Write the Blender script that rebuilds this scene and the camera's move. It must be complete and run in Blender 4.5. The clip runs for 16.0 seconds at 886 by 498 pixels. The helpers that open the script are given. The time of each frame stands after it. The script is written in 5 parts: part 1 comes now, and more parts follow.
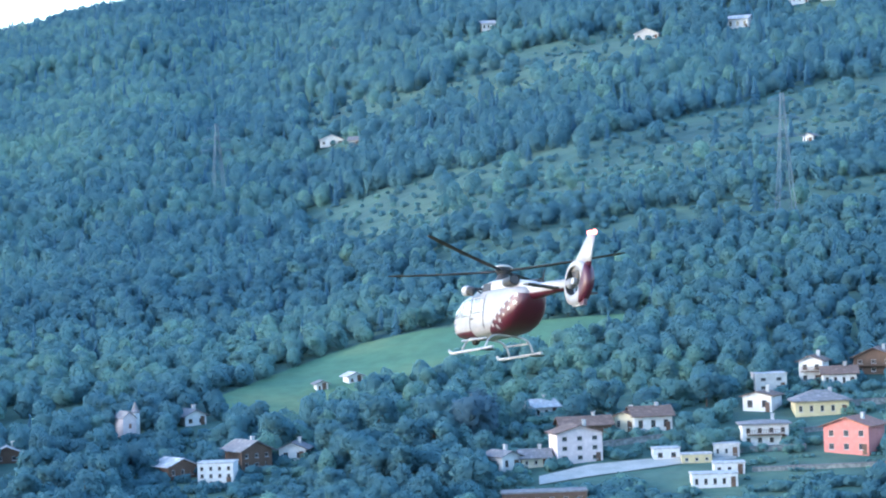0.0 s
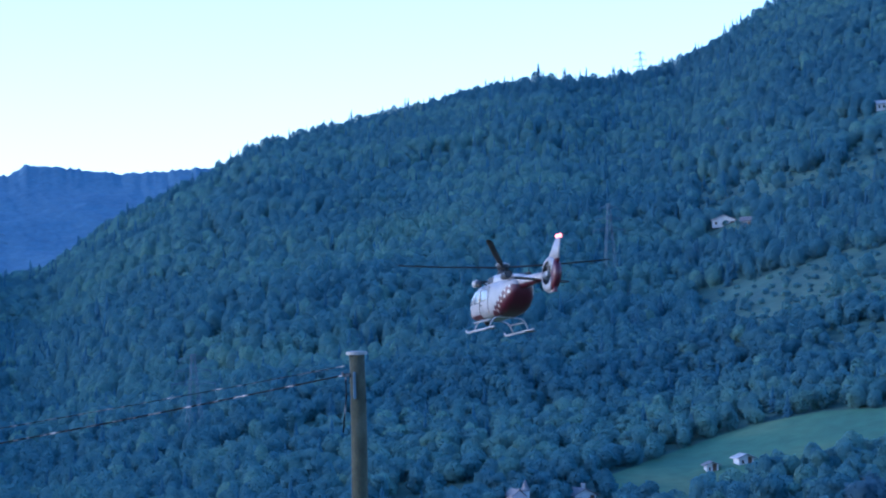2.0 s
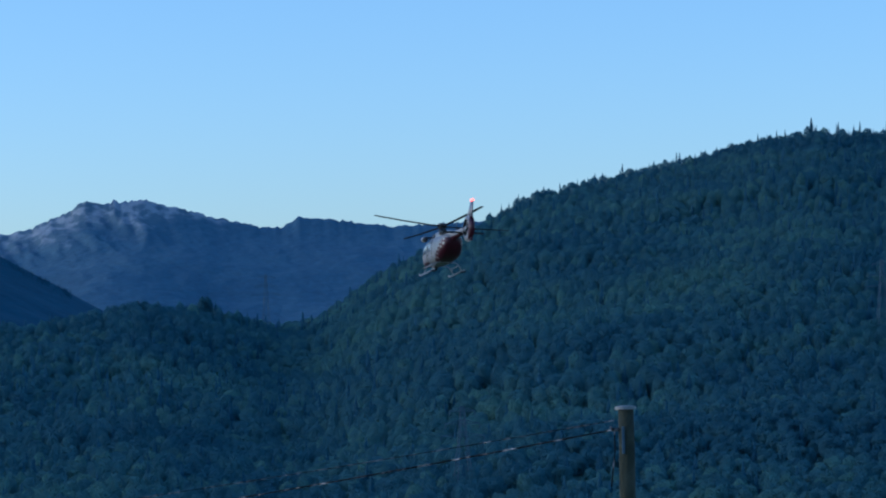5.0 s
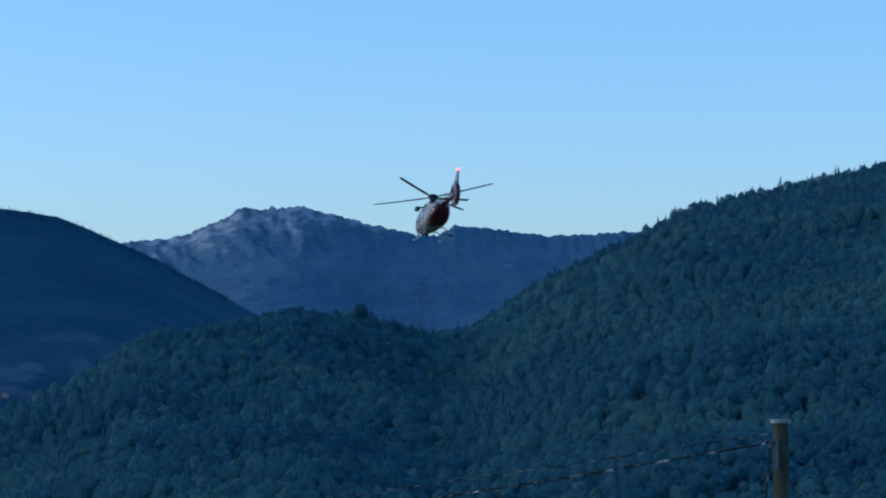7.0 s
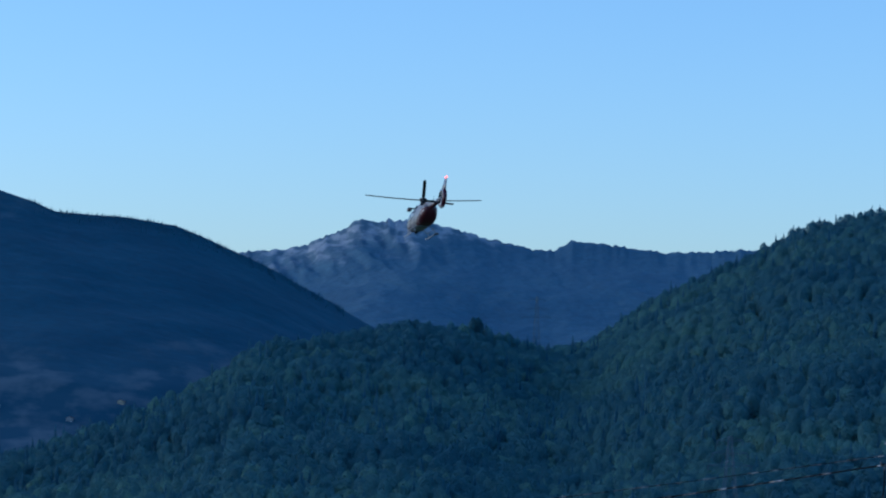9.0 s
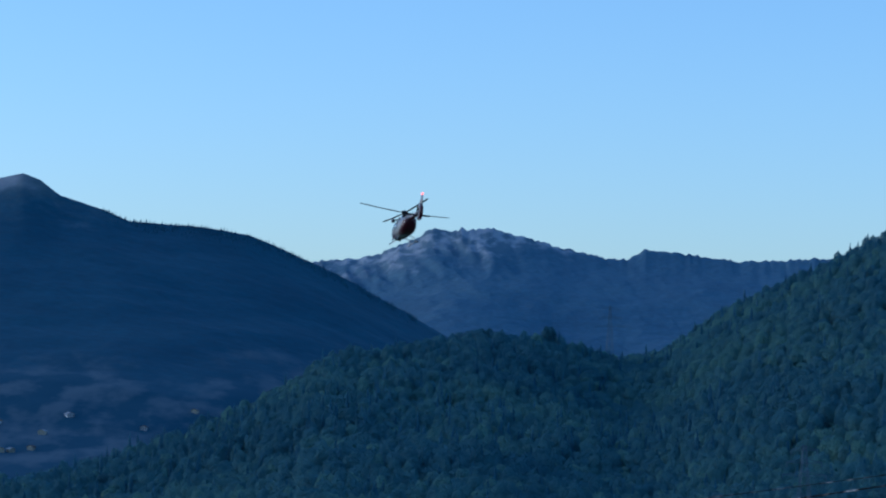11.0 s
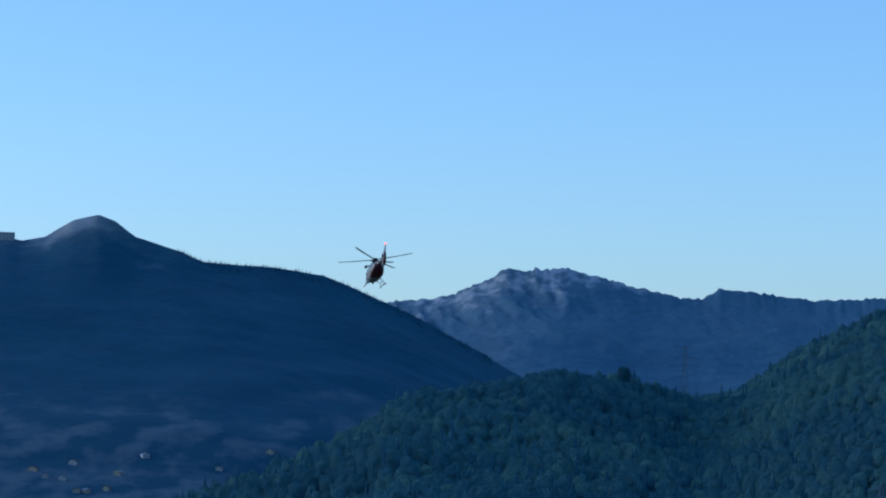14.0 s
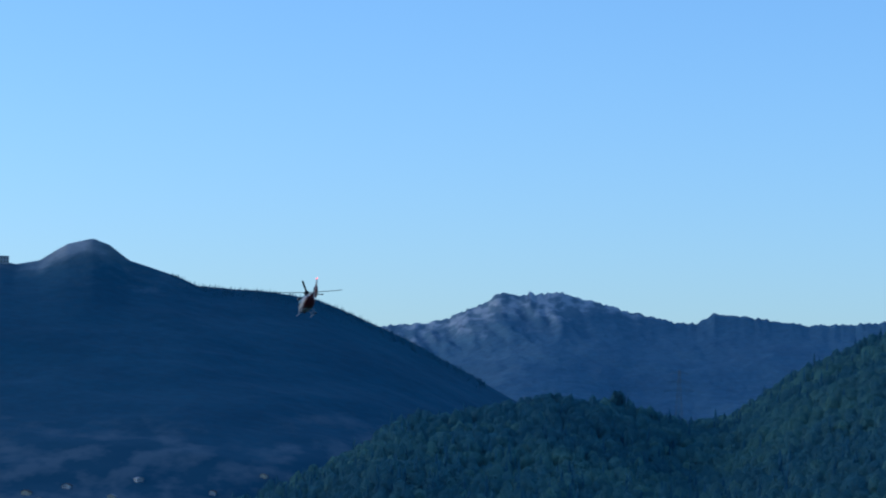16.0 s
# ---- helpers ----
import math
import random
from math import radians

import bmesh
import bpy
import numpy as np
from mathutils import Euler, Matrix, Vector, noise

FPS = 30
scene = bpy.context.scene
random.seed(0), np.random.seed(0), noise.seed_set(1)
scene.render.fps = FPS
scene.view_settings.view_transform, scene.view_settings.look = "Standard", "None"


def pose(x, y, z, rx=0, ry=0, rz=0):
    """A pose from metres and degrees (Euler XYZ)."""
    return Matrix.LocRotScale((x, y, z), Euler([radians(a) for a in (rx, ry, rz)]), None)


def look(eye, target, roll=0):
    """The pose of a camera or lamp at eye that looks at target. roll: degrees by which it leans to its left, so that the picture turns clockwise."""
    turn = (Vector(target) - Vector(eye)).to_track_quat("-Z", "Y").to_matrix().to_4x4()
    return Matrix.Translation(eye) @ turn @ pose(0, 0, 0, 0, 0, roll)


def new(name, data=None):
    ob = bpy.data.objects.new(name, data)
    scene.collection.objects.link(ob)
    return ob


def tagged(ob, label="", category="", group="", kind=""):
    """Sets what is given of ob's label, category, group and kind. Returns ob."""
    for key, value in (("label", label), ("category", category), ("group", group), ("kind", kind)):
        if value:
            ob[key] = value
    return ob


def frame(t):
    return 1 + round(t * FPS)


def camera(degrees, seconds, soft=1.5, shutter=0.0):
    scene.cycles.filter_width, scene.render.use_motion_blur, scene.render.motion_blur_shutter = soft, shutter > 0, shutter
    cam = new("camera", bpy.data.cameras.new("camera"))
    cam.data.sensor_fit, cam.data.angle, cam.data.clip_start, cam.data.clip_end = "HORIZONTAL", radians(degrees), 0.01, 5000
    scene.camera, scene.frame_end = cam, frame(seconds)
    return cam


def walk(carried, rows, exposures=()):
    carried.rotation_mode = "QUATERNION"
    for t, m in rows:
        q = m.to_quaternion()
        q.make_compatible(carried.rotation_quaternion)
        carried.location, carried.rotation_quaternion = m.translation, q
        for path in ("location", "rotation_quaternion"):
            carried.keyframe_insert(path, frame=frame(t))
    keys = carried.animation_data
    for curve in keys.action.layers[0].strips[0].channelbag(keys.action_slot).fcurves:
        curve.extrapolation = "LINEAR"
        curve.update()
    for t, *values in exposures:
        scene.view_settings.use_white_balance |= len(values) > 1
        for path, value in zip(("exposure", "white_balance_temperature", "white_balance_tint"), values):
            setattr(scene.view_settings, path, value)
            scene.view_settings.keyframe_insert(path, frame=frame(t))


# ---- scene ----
cam = camera(17.82, 16.0, soft=2.1)
VIEW = (  # seconds, heading to the right of north, tilt up, lean
    (0.0, 19.226, -0.293, 2.16), (0.5, 17.533, 0.263, 2.085), (1.0, 15.402, 1.015, 2.056), (1.5, 13.042, 1.42, 1.793),
    (2.0, 11.361, 1.58, 1.589), (2.5, 9.823, 1.853, 1.454), (3.0, 8.211, 2.546, 1.315), (3.5, 7.383, 2.809, 1.259),
    (3.7, 7.218, 2.746, 1.255), (6.0, 4.422, 2.925, 0.36), (6.5, 3.539, 3.049, 0.123), (7.0, 2.75, 3.0, -0.038),
    (7.5, 2.141, 2.831, -0.404), (8.0, 1.731, 2.693, -0.75), (8.5, 1.157, 2.925, -1.005), (9.0, 0.382, 3.264, -1.151),
    (9.2, 0.036, 3.346, -1.274), (11.5, -1.408, 3.476, -1.045), (12.0, -1.849, 3.699, -0.991), (12.5, -2.21, 3.751, -1.031),
    (13.0, -2.467, 3.844, -0.968), (13.5, -2.589, 4.033, -0.961), (14.0, -2.626, 4.202, -1.064), (14.5, -2.682, 4.358, -1.082),
    (15.0, -2.684, 4.464, -1.103), (15.5, -2.611, 4.572, -1.166), (16.0, -2.519, 4.697, -1.154))
EXPOSURE = ((0.0, 3.12, 5600, 12), (0.6, 3.05, 5350, 12), (1.2, 2.6, 4800, 12), (2.0, 1.82, 4420, 22), (2.6, 1.0, 4400, 26), (3.2, 0.7, 4450, 14),
            (3.7, 0.6, 4500, 10), (6.0, 0.5, 4500, 10), (16.0, 0.5, 4500, 10))
walk(cam, [(t, pose(0, 0, 0, 0, 0, -yaw) @ pose(0, 0, 0, 90 + tilt) @ pose(0, 0, 0, 0, 0, -lean))
           for t, yaw, tilt, lean in VIEW], EXPOSURE)

# ---- light: a clear evening sky, the sun already behind the ridge ----
world = bpy.data.worlds.new("evening_sky")
scene.world = world
world.use_nodes = True
sky = world.node_tree.nodes.new("ShaderNodeTexSky")
sky.sky_type, sky.sun_disc = "NISHITA", False
sky.sun_elevation, sky.sun_rotation = radians(14), radians(-85)
sky.air_density, sky.dust_density, sky.ozone_density = 1.0, 0.9, 1.8
world.node_tree.links.new(sky.outputs[0], world.node_tree.nodes["Background"].inputs[0])
world.node_tree.nodes["Background"].inputs[1].default_value = 0.12
sun = new("sun", bpy.data.lights.new("sun", "SUN"))
sun.data.energy, sun.data.angle, sun.data.color = 0.3, radians(20), (1.0, 0.95, 0.88)
sun.matrix_world = look((-996, 87, 245), (0, 0, 0))


# ---- materials ----
def material(name, colors, scale=1.0, rough=0.8, metal=0.0, bump=0.0, bump_scale=None, island=0.0, spec=0.3, coords="Object", detail=6.0):
    """colors: one or more base colours, mixed by noise of that scale (per metre), with a second, finer grain."""
    m = bpy.data.materials.new(name)
    m.use_nodes = True
    nt = m.node_tree
    bsdf = nt.nodes["Principled BSDF"]
    bsdf.inputs["Roughness"].default_value, bsdf.inputs["Metallic"].default_value = rough, metal
    bsdf.inputs["Specular IOR Level"].default_value = spec
    tc = nt.nodes.new("ShaderNodeTexCoord")
    n = nt.nodes.new("ShaderNodeTexNoise")
    n.inputs["Scale"].default_value, n.inputs["Detail"].default_value = scale, detail
    nt.links.new(tc.outputs[coords], n.inputs["Vector"])
    ramp = nt.nodes.new("ShaderNodeValToRGB")
    while len(ramp.color_ramp.elements) < len(colors):
        ramp.color_ramp.elements.new(0.5)
    for i, (e, c) in enumerate(zip(ramp.color_ramp.elements, colors)):
        e.position = 0.5 if len(colors) == 1 else 0.34 + 0.32 * i / (len(colors) - 1)
        e.color = (*c, 1)
    nt.links.new(n.outputs["Fac"], ramp.inputs["Fac"])
    out = ramp.outputs["Color"]
    g = nt.nodes.new("ShaderNodeTexNoise")
    g.inputs["Scale"].default_value, g.inputs["Detail"].default_value = scale * 9, 4
    nt.links.new(tc.outputs[coords], g.inputs["Vector"])
    span = nt.nodes.new("ShaderNodeMapRange")
    span.inputs["From Min"].default_value, span.inputs["From Max"].default_value = 0.3, 0.7
    span.inputs["To Min"].default_value, span.inputs["To Max"].default_value = 0.86, 1.12
    nt.links.new(g.outputs["Fac"], span.inputs["Value"])
    if island:
        geo = nt.nodes.new("ShaderNodeNewGeometry")
        spread = nt.nodes.new("ShaderNodeMapRange")
        spread.inputs["To Min"].default_value, spread.inputs["To Max"].default_value = 1 - island, 1 + island
        nt.links.new(geo.outputs["Random Per Island"], spread.inputs["Value"])
        times = nt.nodes.new("ShaderNodeMath")
        times.operation = "MULTIPLY"
        nt.links.new(span.outputs[0], times.inputs[0])
        nt.links.new(spread.outputs[0], times.inputs[1])
        span = times
    scaled = nt.nodes.new("ShaderNodeVectorMath")
    scaled.operation = "SCALE"
    nt.links.new(out, scaled.inputs[0])
    nt.links.new(span.outputs[0], scaled.inputs["Scale"])
    nt.links.new(scaled.outputs[0], bsdf.inputs["Base Color"])
    if bump:
        b = nt.nodes.new("ShaderNodeTexNoise")
        b.inputs["Scale"].default_value, b.inputs["Detail"].default_value = bump_scale or scale * 6, 8
        nt.links.new(tc.outputs[coords], b.inputs["Vector"])
        bm = nt.nodes.new("ShaderNodeBump")
        bm.inputs["Strength"].default_value, bm.inputs["Distance"].default_value = 1.0, bump
        nt.links.new(b.outputs["Fac"], bm.inputs["Height"])
        nt.links.new(bm.outputs[0], bsdf.inputs["Normal"])
    return m


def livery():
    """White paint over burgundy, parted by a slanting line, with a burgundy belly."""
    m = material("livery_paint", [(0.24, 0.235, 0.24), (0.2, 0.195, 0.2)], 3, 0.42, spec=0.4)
    nt = m.node_tree
    bsdf = nt.nodes["Principled BSDF"]
    bsdf.inputs["Coat Weight"].default_value = 0.1
    white = bsdf.inputs["Base Color"].links[0].from_socket
    tc = nt.nodes.new("ShaderNodeTexCoord")
    xyz = nt.nodes.new("ShaderNodeSeparateXYZ")
    nt.links.new(tc.outputs["Object"], xyz.inputs[0])

    def maths(op, a, b):
        n = nt.nodes.new("ShaderNodeMath")
        n.operation = op
        for i, v in enumerate((a, b)):
            if isinstance(v, (int, float)):
                n.inputs[i].default_value = v
            else:
                nt.links.new(v, n.inputs[i])
        return n.outputs[0]
    slant = maths("ADD", xyz.outputs["Y"], maths("MULTIPLY", xyz.outputs["Z"], LIVERY_SLOPE))
    rear = maths("LESS_THAN", slant, LIVERY_AT)
    boom = maths("GREATER_THAN", xyz.outputs["Y"], -5.0)
    belly = maths("MULTIPLY", maths("LESS_THAN", xyz.outputs["Z"], 0.74), maths("GREATER_THAN", xyz.outputs["Y"], 0.9))
    low = maths("LESS_THAN", xyz.outputs["Z"], 1.9)
    both = maths("MAXIMUM", maths("MULTIPLY", maths("MULTIPLY", rear, low), boom), belly)
    fin = maths("LESS_THAN", maths("ADD", xyz.outputs["Y"], maths("MULTIPLY", xyz.outputs["Z"], 0.18)), -5.88)
    fin = maths("MULTIPLY", fin, maths("LESS_THAN", xyz.outputs["Z"], 2.72))
    both = maths("MAXIMUM", both, fin)
    mix = nt.nodes.new("ShaderNodeMix")
    mix.data_type = "RGBA"
    nt.links.new(both, mix.inputs[0])
    nt.links.new(white, mix.inputs[6])
    mix.inputs[7].default_value = (0.048, 0.004, 0.014, 1)
    nt.links.new(mix.outputs[2], bsdf.inputs["Base Color"])
    return m


def glowing(name, color, strength):
    m = material(name, [color], 1, 0.4)
    bsdf = m.node_tree.nodes["Principled BSDF"]
    bsdf.inputs["Emission Color"].default_value, bsdf.inputs["Emission Strength"].default_value = (*color, 1), strength
    return m


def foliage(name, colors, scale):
    """Leaves: matt, with light passing through and a blue sheen imitating haze; each tree has a tint of its own."""
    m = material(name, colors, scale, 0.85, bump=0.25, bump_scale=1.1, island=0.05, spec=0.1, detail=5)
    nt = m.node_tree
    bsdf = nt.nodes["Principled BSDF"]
    # blue sheen: air haze over the trees, put into the leaf surface
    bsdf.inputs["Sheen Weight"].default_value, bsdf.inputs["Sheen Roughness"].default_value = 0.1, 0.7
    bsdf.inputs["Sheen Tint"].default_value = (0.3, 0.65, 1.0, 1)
    ramp = next(n for n in nt.nodes if n.bl_idname == "ShaderNodeValToRGB")
    noise = ramp.inputs["Fac"].links[0].from_socket
    tint = nt.nodes.new("ShaderNodeAttribute")
    tint.attribute_name = "tint"
    mixed = nt.nodes.new("ShaderNodeMix")
    mixed.inputs[0].default_value = 0.7
    nt.links.new(noise, mixed.inputs[2])
    nt.links.new(tint.outputs["Fac"], mixed.inputs[3])
    nt.links.new(mixed.outputs[0], ramp.inputs["Fac"])
    thin = nt.nodes.new("ShaderNodeBsdfTranslucent")
    nt.links.new(bsdf.inputs["Base Color"].links[0].from_socket, thin.inputs[0])
    mix = nt.nodes.new("ShaderNodeMixShader")
    mix.inputs[0].default_value = 0.45
    nt.links.new(bsdf.outputs[0], mix.inputs[1])
    nt.links.new(thin.outputs[0], mix.inputs[2])
    # gaps between the leaves
    tc = nt.nodes.new("ShaderNodeTexCoord")
    gaps = nt.nodes.new("ShaderNodeTexNoise")
    gaps.inputs["Scale"].default_value, gaps.inputs["Detail"].default_value, gaps.inputs["Roughness"].default_value = 2.2, 3, 0.7
    nt.links.new(tc.outputs["Object"], gaps.inputs["Vector"])
    leafy = nt.nodes.new("ShaderNodeMath")
    leafy.operation = "GREATER_THAN"
    leafy.inputs[1].default_value = 0.465
    nt.links.new(gaps.outputs["Fac"], leafy.inputs[0])
    clear = nt.nodes.new("ShaderNodeBsdfTransparent")
    airy = nt.nodes.new("ShaderNodeMixShader")
    nt.links.new(leafy.outputs[0], airy.inputs[0])
    nt.links.new(clear.outputs[0], airy.inputs[1])
    nt.links.new(mix.outputs[0], airy.inputs[2])
    nt.links.new(airy.outputs[0], nt.nodes["Material Output"].inputs["Surface"])
    return m


def land(name, wood, bare, z0, z1, fields, low0, low1, bump, west=0.0, grit=3.3):
    """A far slope: woods, bare rock above the tree line and, where given, fields in the valley."""
    m = material(name, wood, 0.012, 0.95, bump=bump, bump_scale=0.04, detail=9)
    nt = m.node_tree
    bsdf = nt.nodes["Principled BSDF"]
    # faint blue sheen imitates the haze in front of a far slope
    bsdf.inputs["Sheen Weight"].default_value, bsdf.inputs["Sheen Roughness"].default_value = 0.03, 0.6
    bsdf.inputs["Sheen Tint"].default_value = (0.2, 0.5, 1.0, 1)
    tc = nt.nodes.new("ShaderNodeTexCoord")
    xyz = nt.nodes.new("ShaderNodeSeparateXYZ")
    nt.links.new(tc.outputs["Object"], xyz.inputs[0])
    along = nt.nodes.new("ShaderNodeMapping")
    along.inputs["Scale"].default_value = (1, 0.5, 1)
    nt.links.new(tc.outputs["Object"], along.inputs["Vector"])
    for colors, a, b, scale, sway in ((bare, z0, z1, 0.009, 160), (fields, low0, low1, 0.014, 170)):
        if not colors:
            continue
        n = nt.nodes.new("ShaderNodeTexNoise")
        n.inputs["Scale"].default_value, n.inputs["Detail"].default_value, n.inputs["Roughness"].default_value = scale, 9, 0.65
        nt.links.new(along.outputs[0], n.inputs["Vector"])
        z = nt.nodes.new("ShaderNodeMath")
        z.operation = "MULTIPLY_ADD"
        nt.links.new(n.outputs["Fac"], z.inputs[0])
        z.inputs[1].default_value = sway if b > a else -sway
        lean = nt.nodes.new("ShaderNodeMath")
        lean.operation = "MULTIPLY_ADD"
        nt.links.new(xyz.outputs["X"], lean.inputs[0])
        lean.inputs[1].default_value = -west
        nt.links.new(xyz.outputs["Z"], lean.inputs[2])
        nt.links.new(lean.outputs[0], z.inputs[2])
        mask = nt.nodes.new("ShaderNodeMapRange")
        mask.interpolation_type = "SMOOTHSTEP"
        off = sway / 2 if b > a else -sway / 2
        mask.inputs["From Min"].default_value, mask.inputs["From Max"].default_value = a + off, b + off
        nt.links.new(z.outputs[0], mask.inputs["Value"])
        tone = nt.nodes.new("ShaderNodeMix")
        tone.data_type = "RGBA"
        n2 = nt.nodes.new("ShaderNodeTexNoise")
        n2.inputs["Scale"].default_value, n2.inputs["Detail"].default_value = scale * grit, 8
        nt.links.new(along.outputs[0], n2.inputs["Vector"])
        crisp = nt.nodes.new("ShaderNodeMapRange")
        crisp.inputs["From Min"].default_value, crisp.inputs["From Max"].default_value = 0.44, 0.58
        nt.links.new(n2.outputs["Fac"], crisp.inputs["Value"])
        nt.links.new(crisp.outputs[0], tone.inputs[0])
        tone.inputs[6].default_value, tone.inputs[7].default_value = (*colors[0], 1), (*colors[1], 1)
        mix = nt.nodes.new("ShaderNodeMix")
        mix.data_type = "RGBA"
        nt.links.new(mask.outputs[0], mix.inputs[0])
        nt.links.new(bsdf.inputs["Base Color"].links[0].from_socket, mix.inputs[6])
        nt.links.new(tone.outputs[2], mix.inputs[7])
        nt.links.new(mix.outputs[2], bsdf.inputs["Base Color"])
    return m


LIVERY_SLOPE, LIVERY_AT = 1.45, 0.5
PAINT = livery()
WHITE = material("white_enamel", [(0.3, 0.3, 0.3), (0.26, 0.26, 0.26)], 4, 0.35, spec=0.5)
DARK = material("dark_composite", [(0.02, 0.02, 0.022), (0.035, 0.034, 0.034)], 5, 0.5)
BLADE = material("blade_grey", [(0.018, 0.019, 0.022), (0.03, 0.031, 0.034)], 2, 0.7)
GLASS = material("tinted_glass", [(0.2, 0.21, 0.22), (0.28, 0.29, 0.3)], 2, 0.12, 0.3, spec=0.8)
BEACON = glowing("beacon_red", (1.0, 0.15, 0.09), 2.2)
TURF = material("hill_grass", [(0.03, 0.072, 0.066), (0.042, 0.092, 0.075), (0.06, 0.11, 0.08)], 0.02, 0.95, bump=1.5, bump_scale=0.12)
MEADOW = material("mown_meadow", [(0.045, 0.115, 0.07), (0.058, 0.13, 0.072), (0.085, 0.14, 0.07)], 0.03, 0.95, bump=0.2, bump_scale=0.6)
SOIL = material("valley_floor", [(0.05, 0.09, 0.03), (0.09, 0.12, 0.05)], 0.02, 0.95, bump=0.5, bump_scale=0.3)
# leaf colours pulled towards blue, so the haze is in the base colour
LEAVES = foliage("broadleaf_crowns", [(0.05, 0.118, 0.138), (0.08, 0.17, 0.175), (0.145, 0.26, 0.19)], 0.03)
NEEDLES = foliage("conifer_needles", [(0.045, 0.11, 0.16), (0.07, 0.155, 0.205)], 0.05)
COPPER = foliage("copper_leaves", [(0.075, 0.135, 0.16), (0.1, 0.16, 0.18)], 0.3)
BARK = material("bark", [(0.08, 0.06, 0.045), (0.15, 0.12, 0.09)], 1.5, 0.95, bump=0.05)
# woods and fields carry the blue of distance haze as painted colour
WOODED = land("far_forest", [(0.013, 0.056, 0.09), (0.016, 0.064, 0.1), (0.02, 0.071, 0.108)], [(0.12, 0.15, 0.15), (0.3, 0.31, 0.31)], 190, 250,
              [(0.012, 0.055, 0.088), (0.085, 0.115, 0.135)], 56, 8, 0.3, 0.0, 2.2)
# slopes and crags paled to blue: haze painted into their colour
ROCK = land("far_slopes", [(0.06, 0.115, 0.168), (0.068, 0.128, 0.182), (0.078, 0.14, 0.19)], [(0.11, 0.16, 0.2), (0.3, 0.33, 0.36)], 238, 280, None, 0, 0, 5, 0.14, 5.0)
TIMBER_POLE = material("weathered_pole", [(0.03, 0.034, 0.022), (0.048, 0.052, 0.034), (0.066, 0.07, 0.05)], 2.2, 0.9, bump=0.02, bump_scale=14)
ZINC = material("zinc_cap", [(0.26, 0.27, 0.27), (0.18, 0.19, 0.19)], 6, 0.5, 0.2)
CABLE = material("black_cable", [(0.012, 0.012, 0.012)], 4, 0.95, spec=0.0)
GALVANISED = material("galvanised_lattice", [(0.075, 0.12, 0.16), (0.1, 0.15, 0.19)], 0.5, 0.7, 0.2)
PALE_ROAD = material("pale_gravel_road", [(0.22, 0.24, 0.23), (0.3, 0.31, 0.3)], 0.25, 0.95, bump=0.05)
STONE = material("rubble_stone", [(0.1, 0.115, 0.11), (0.16, 0.17, 0.165), (0.24, 0.25, 0.24)], 1.2, 0.95, bump=0.06, bump_scale=3)
PANE = material("window_glass", [(0.03, 0.035, 0.04), (0.06, 0.065, 0.07)], 0.8, 0.1, spec=0.7)
PLASTERS = {n: material(n + "_plaster", [c, tuple(v * 0.86 for v in c), tuple(min(1, v * 1.06) for v in c)], 0.5, 0.9, bump=0.01) for n, c in (
    ("white", (0.5, 0.5, 0.49)), ("blush", (0.48, 0.42, 0.42)), ("salmon", (0.42, 0.17, 0.15)), ("yellow", (0.44, 0.38, 0.23)),
    ("grey", (0.34, 0.35, 0.35)), ("brown", (0.1, 0.065, 0.048)), ("cream", (0.46, 0.42, 0.32)))}
ROOFS = {n: material(n + "_roof", [c, tuple(v * 0.7 for v in c), tuple(min(1, v * 1.2) for v in c)], 0.7, 0.85, bump=0.04, bump_scale=5) for n, c in (
    ("brown", (0.13, 0.09, 0.075)), ("slate", (0.16, 0.16, 0.17)), ("pale", (0.36, 0.37, 0.38)), ("rust", (0.24, 0.12, 0.09)))}


# ---- mesh helpers ----
def part(name, bm, mat, parent=None, label=""):
    me = bpy.data.meshes.new(name)
    bmesh.ops.recalc_face_normals(bm, faces=bm.faces[:])
    bm.to_mesh(me)
    bm.free()
    me.materials.append(mat)
    ob = new(name, me)
    ob.parent = parent
    return tagged(ob, label)


def smooth(ob):
    ob.data.shade_smooth()
    return ob


def sheet(name, verts, faces, mat, parent=None, soft=True, normals=None, tints=None):
    """A mesh from arrays: verts (n, 3), faces (m, k) all of k corners."""
    verts, faces = np.asarray(verts, np.float32), np.asarray(faces, np.int32)
    me = bpy.data.meshes.new(name)
    me.vertices.add(len(verts))
    me.vertices.foreach_set("co", verts.ravel())
    k = faces.shape[1]
    me.loops.add(faces.size)
    me.loops.foreach_set("vertex_index", faces.ravel())
    me.polygons.add(len(faces))
    me.polygons.foreach_set("loop_start", np.arange(0, faces.size, k, dtype=np.int32))
    me.update(calc_edges=True)
    if soft or normals is not None:
        me.shade_smooth()
    if normals is not None:
        me.normals_split_custom_set_from_vertices(np.asarray(normals, np.float32))
    if tints is not None:
        me.attributes.new("tint", "FLOAT", "POINT").data.foreach_set("value", np.asarray(tints, np.float32))
    me.materials.append(mat)
    ob = new(name, me)
    ob.parent = parent
    return ob


def box(bm, x0, x1, y0, y1, z0, z1, m=None):
    v = [bm.verts.new((x, y, z)) for x in (x0, x1) for y in (y0, y1) for z in (z0, z1)]
    if m is not None:
        for w in v:
            w.co = m @ w.co
    for f in ((0, 1, 3, 2), (4, 6, 7, 5), (0, 4, 5, 1), (2, 3, 7, 6), (0, 2, 6, 4), (1, 5, 7, 3)):
        bm.faces.new([v[i] for i in f])
    return v


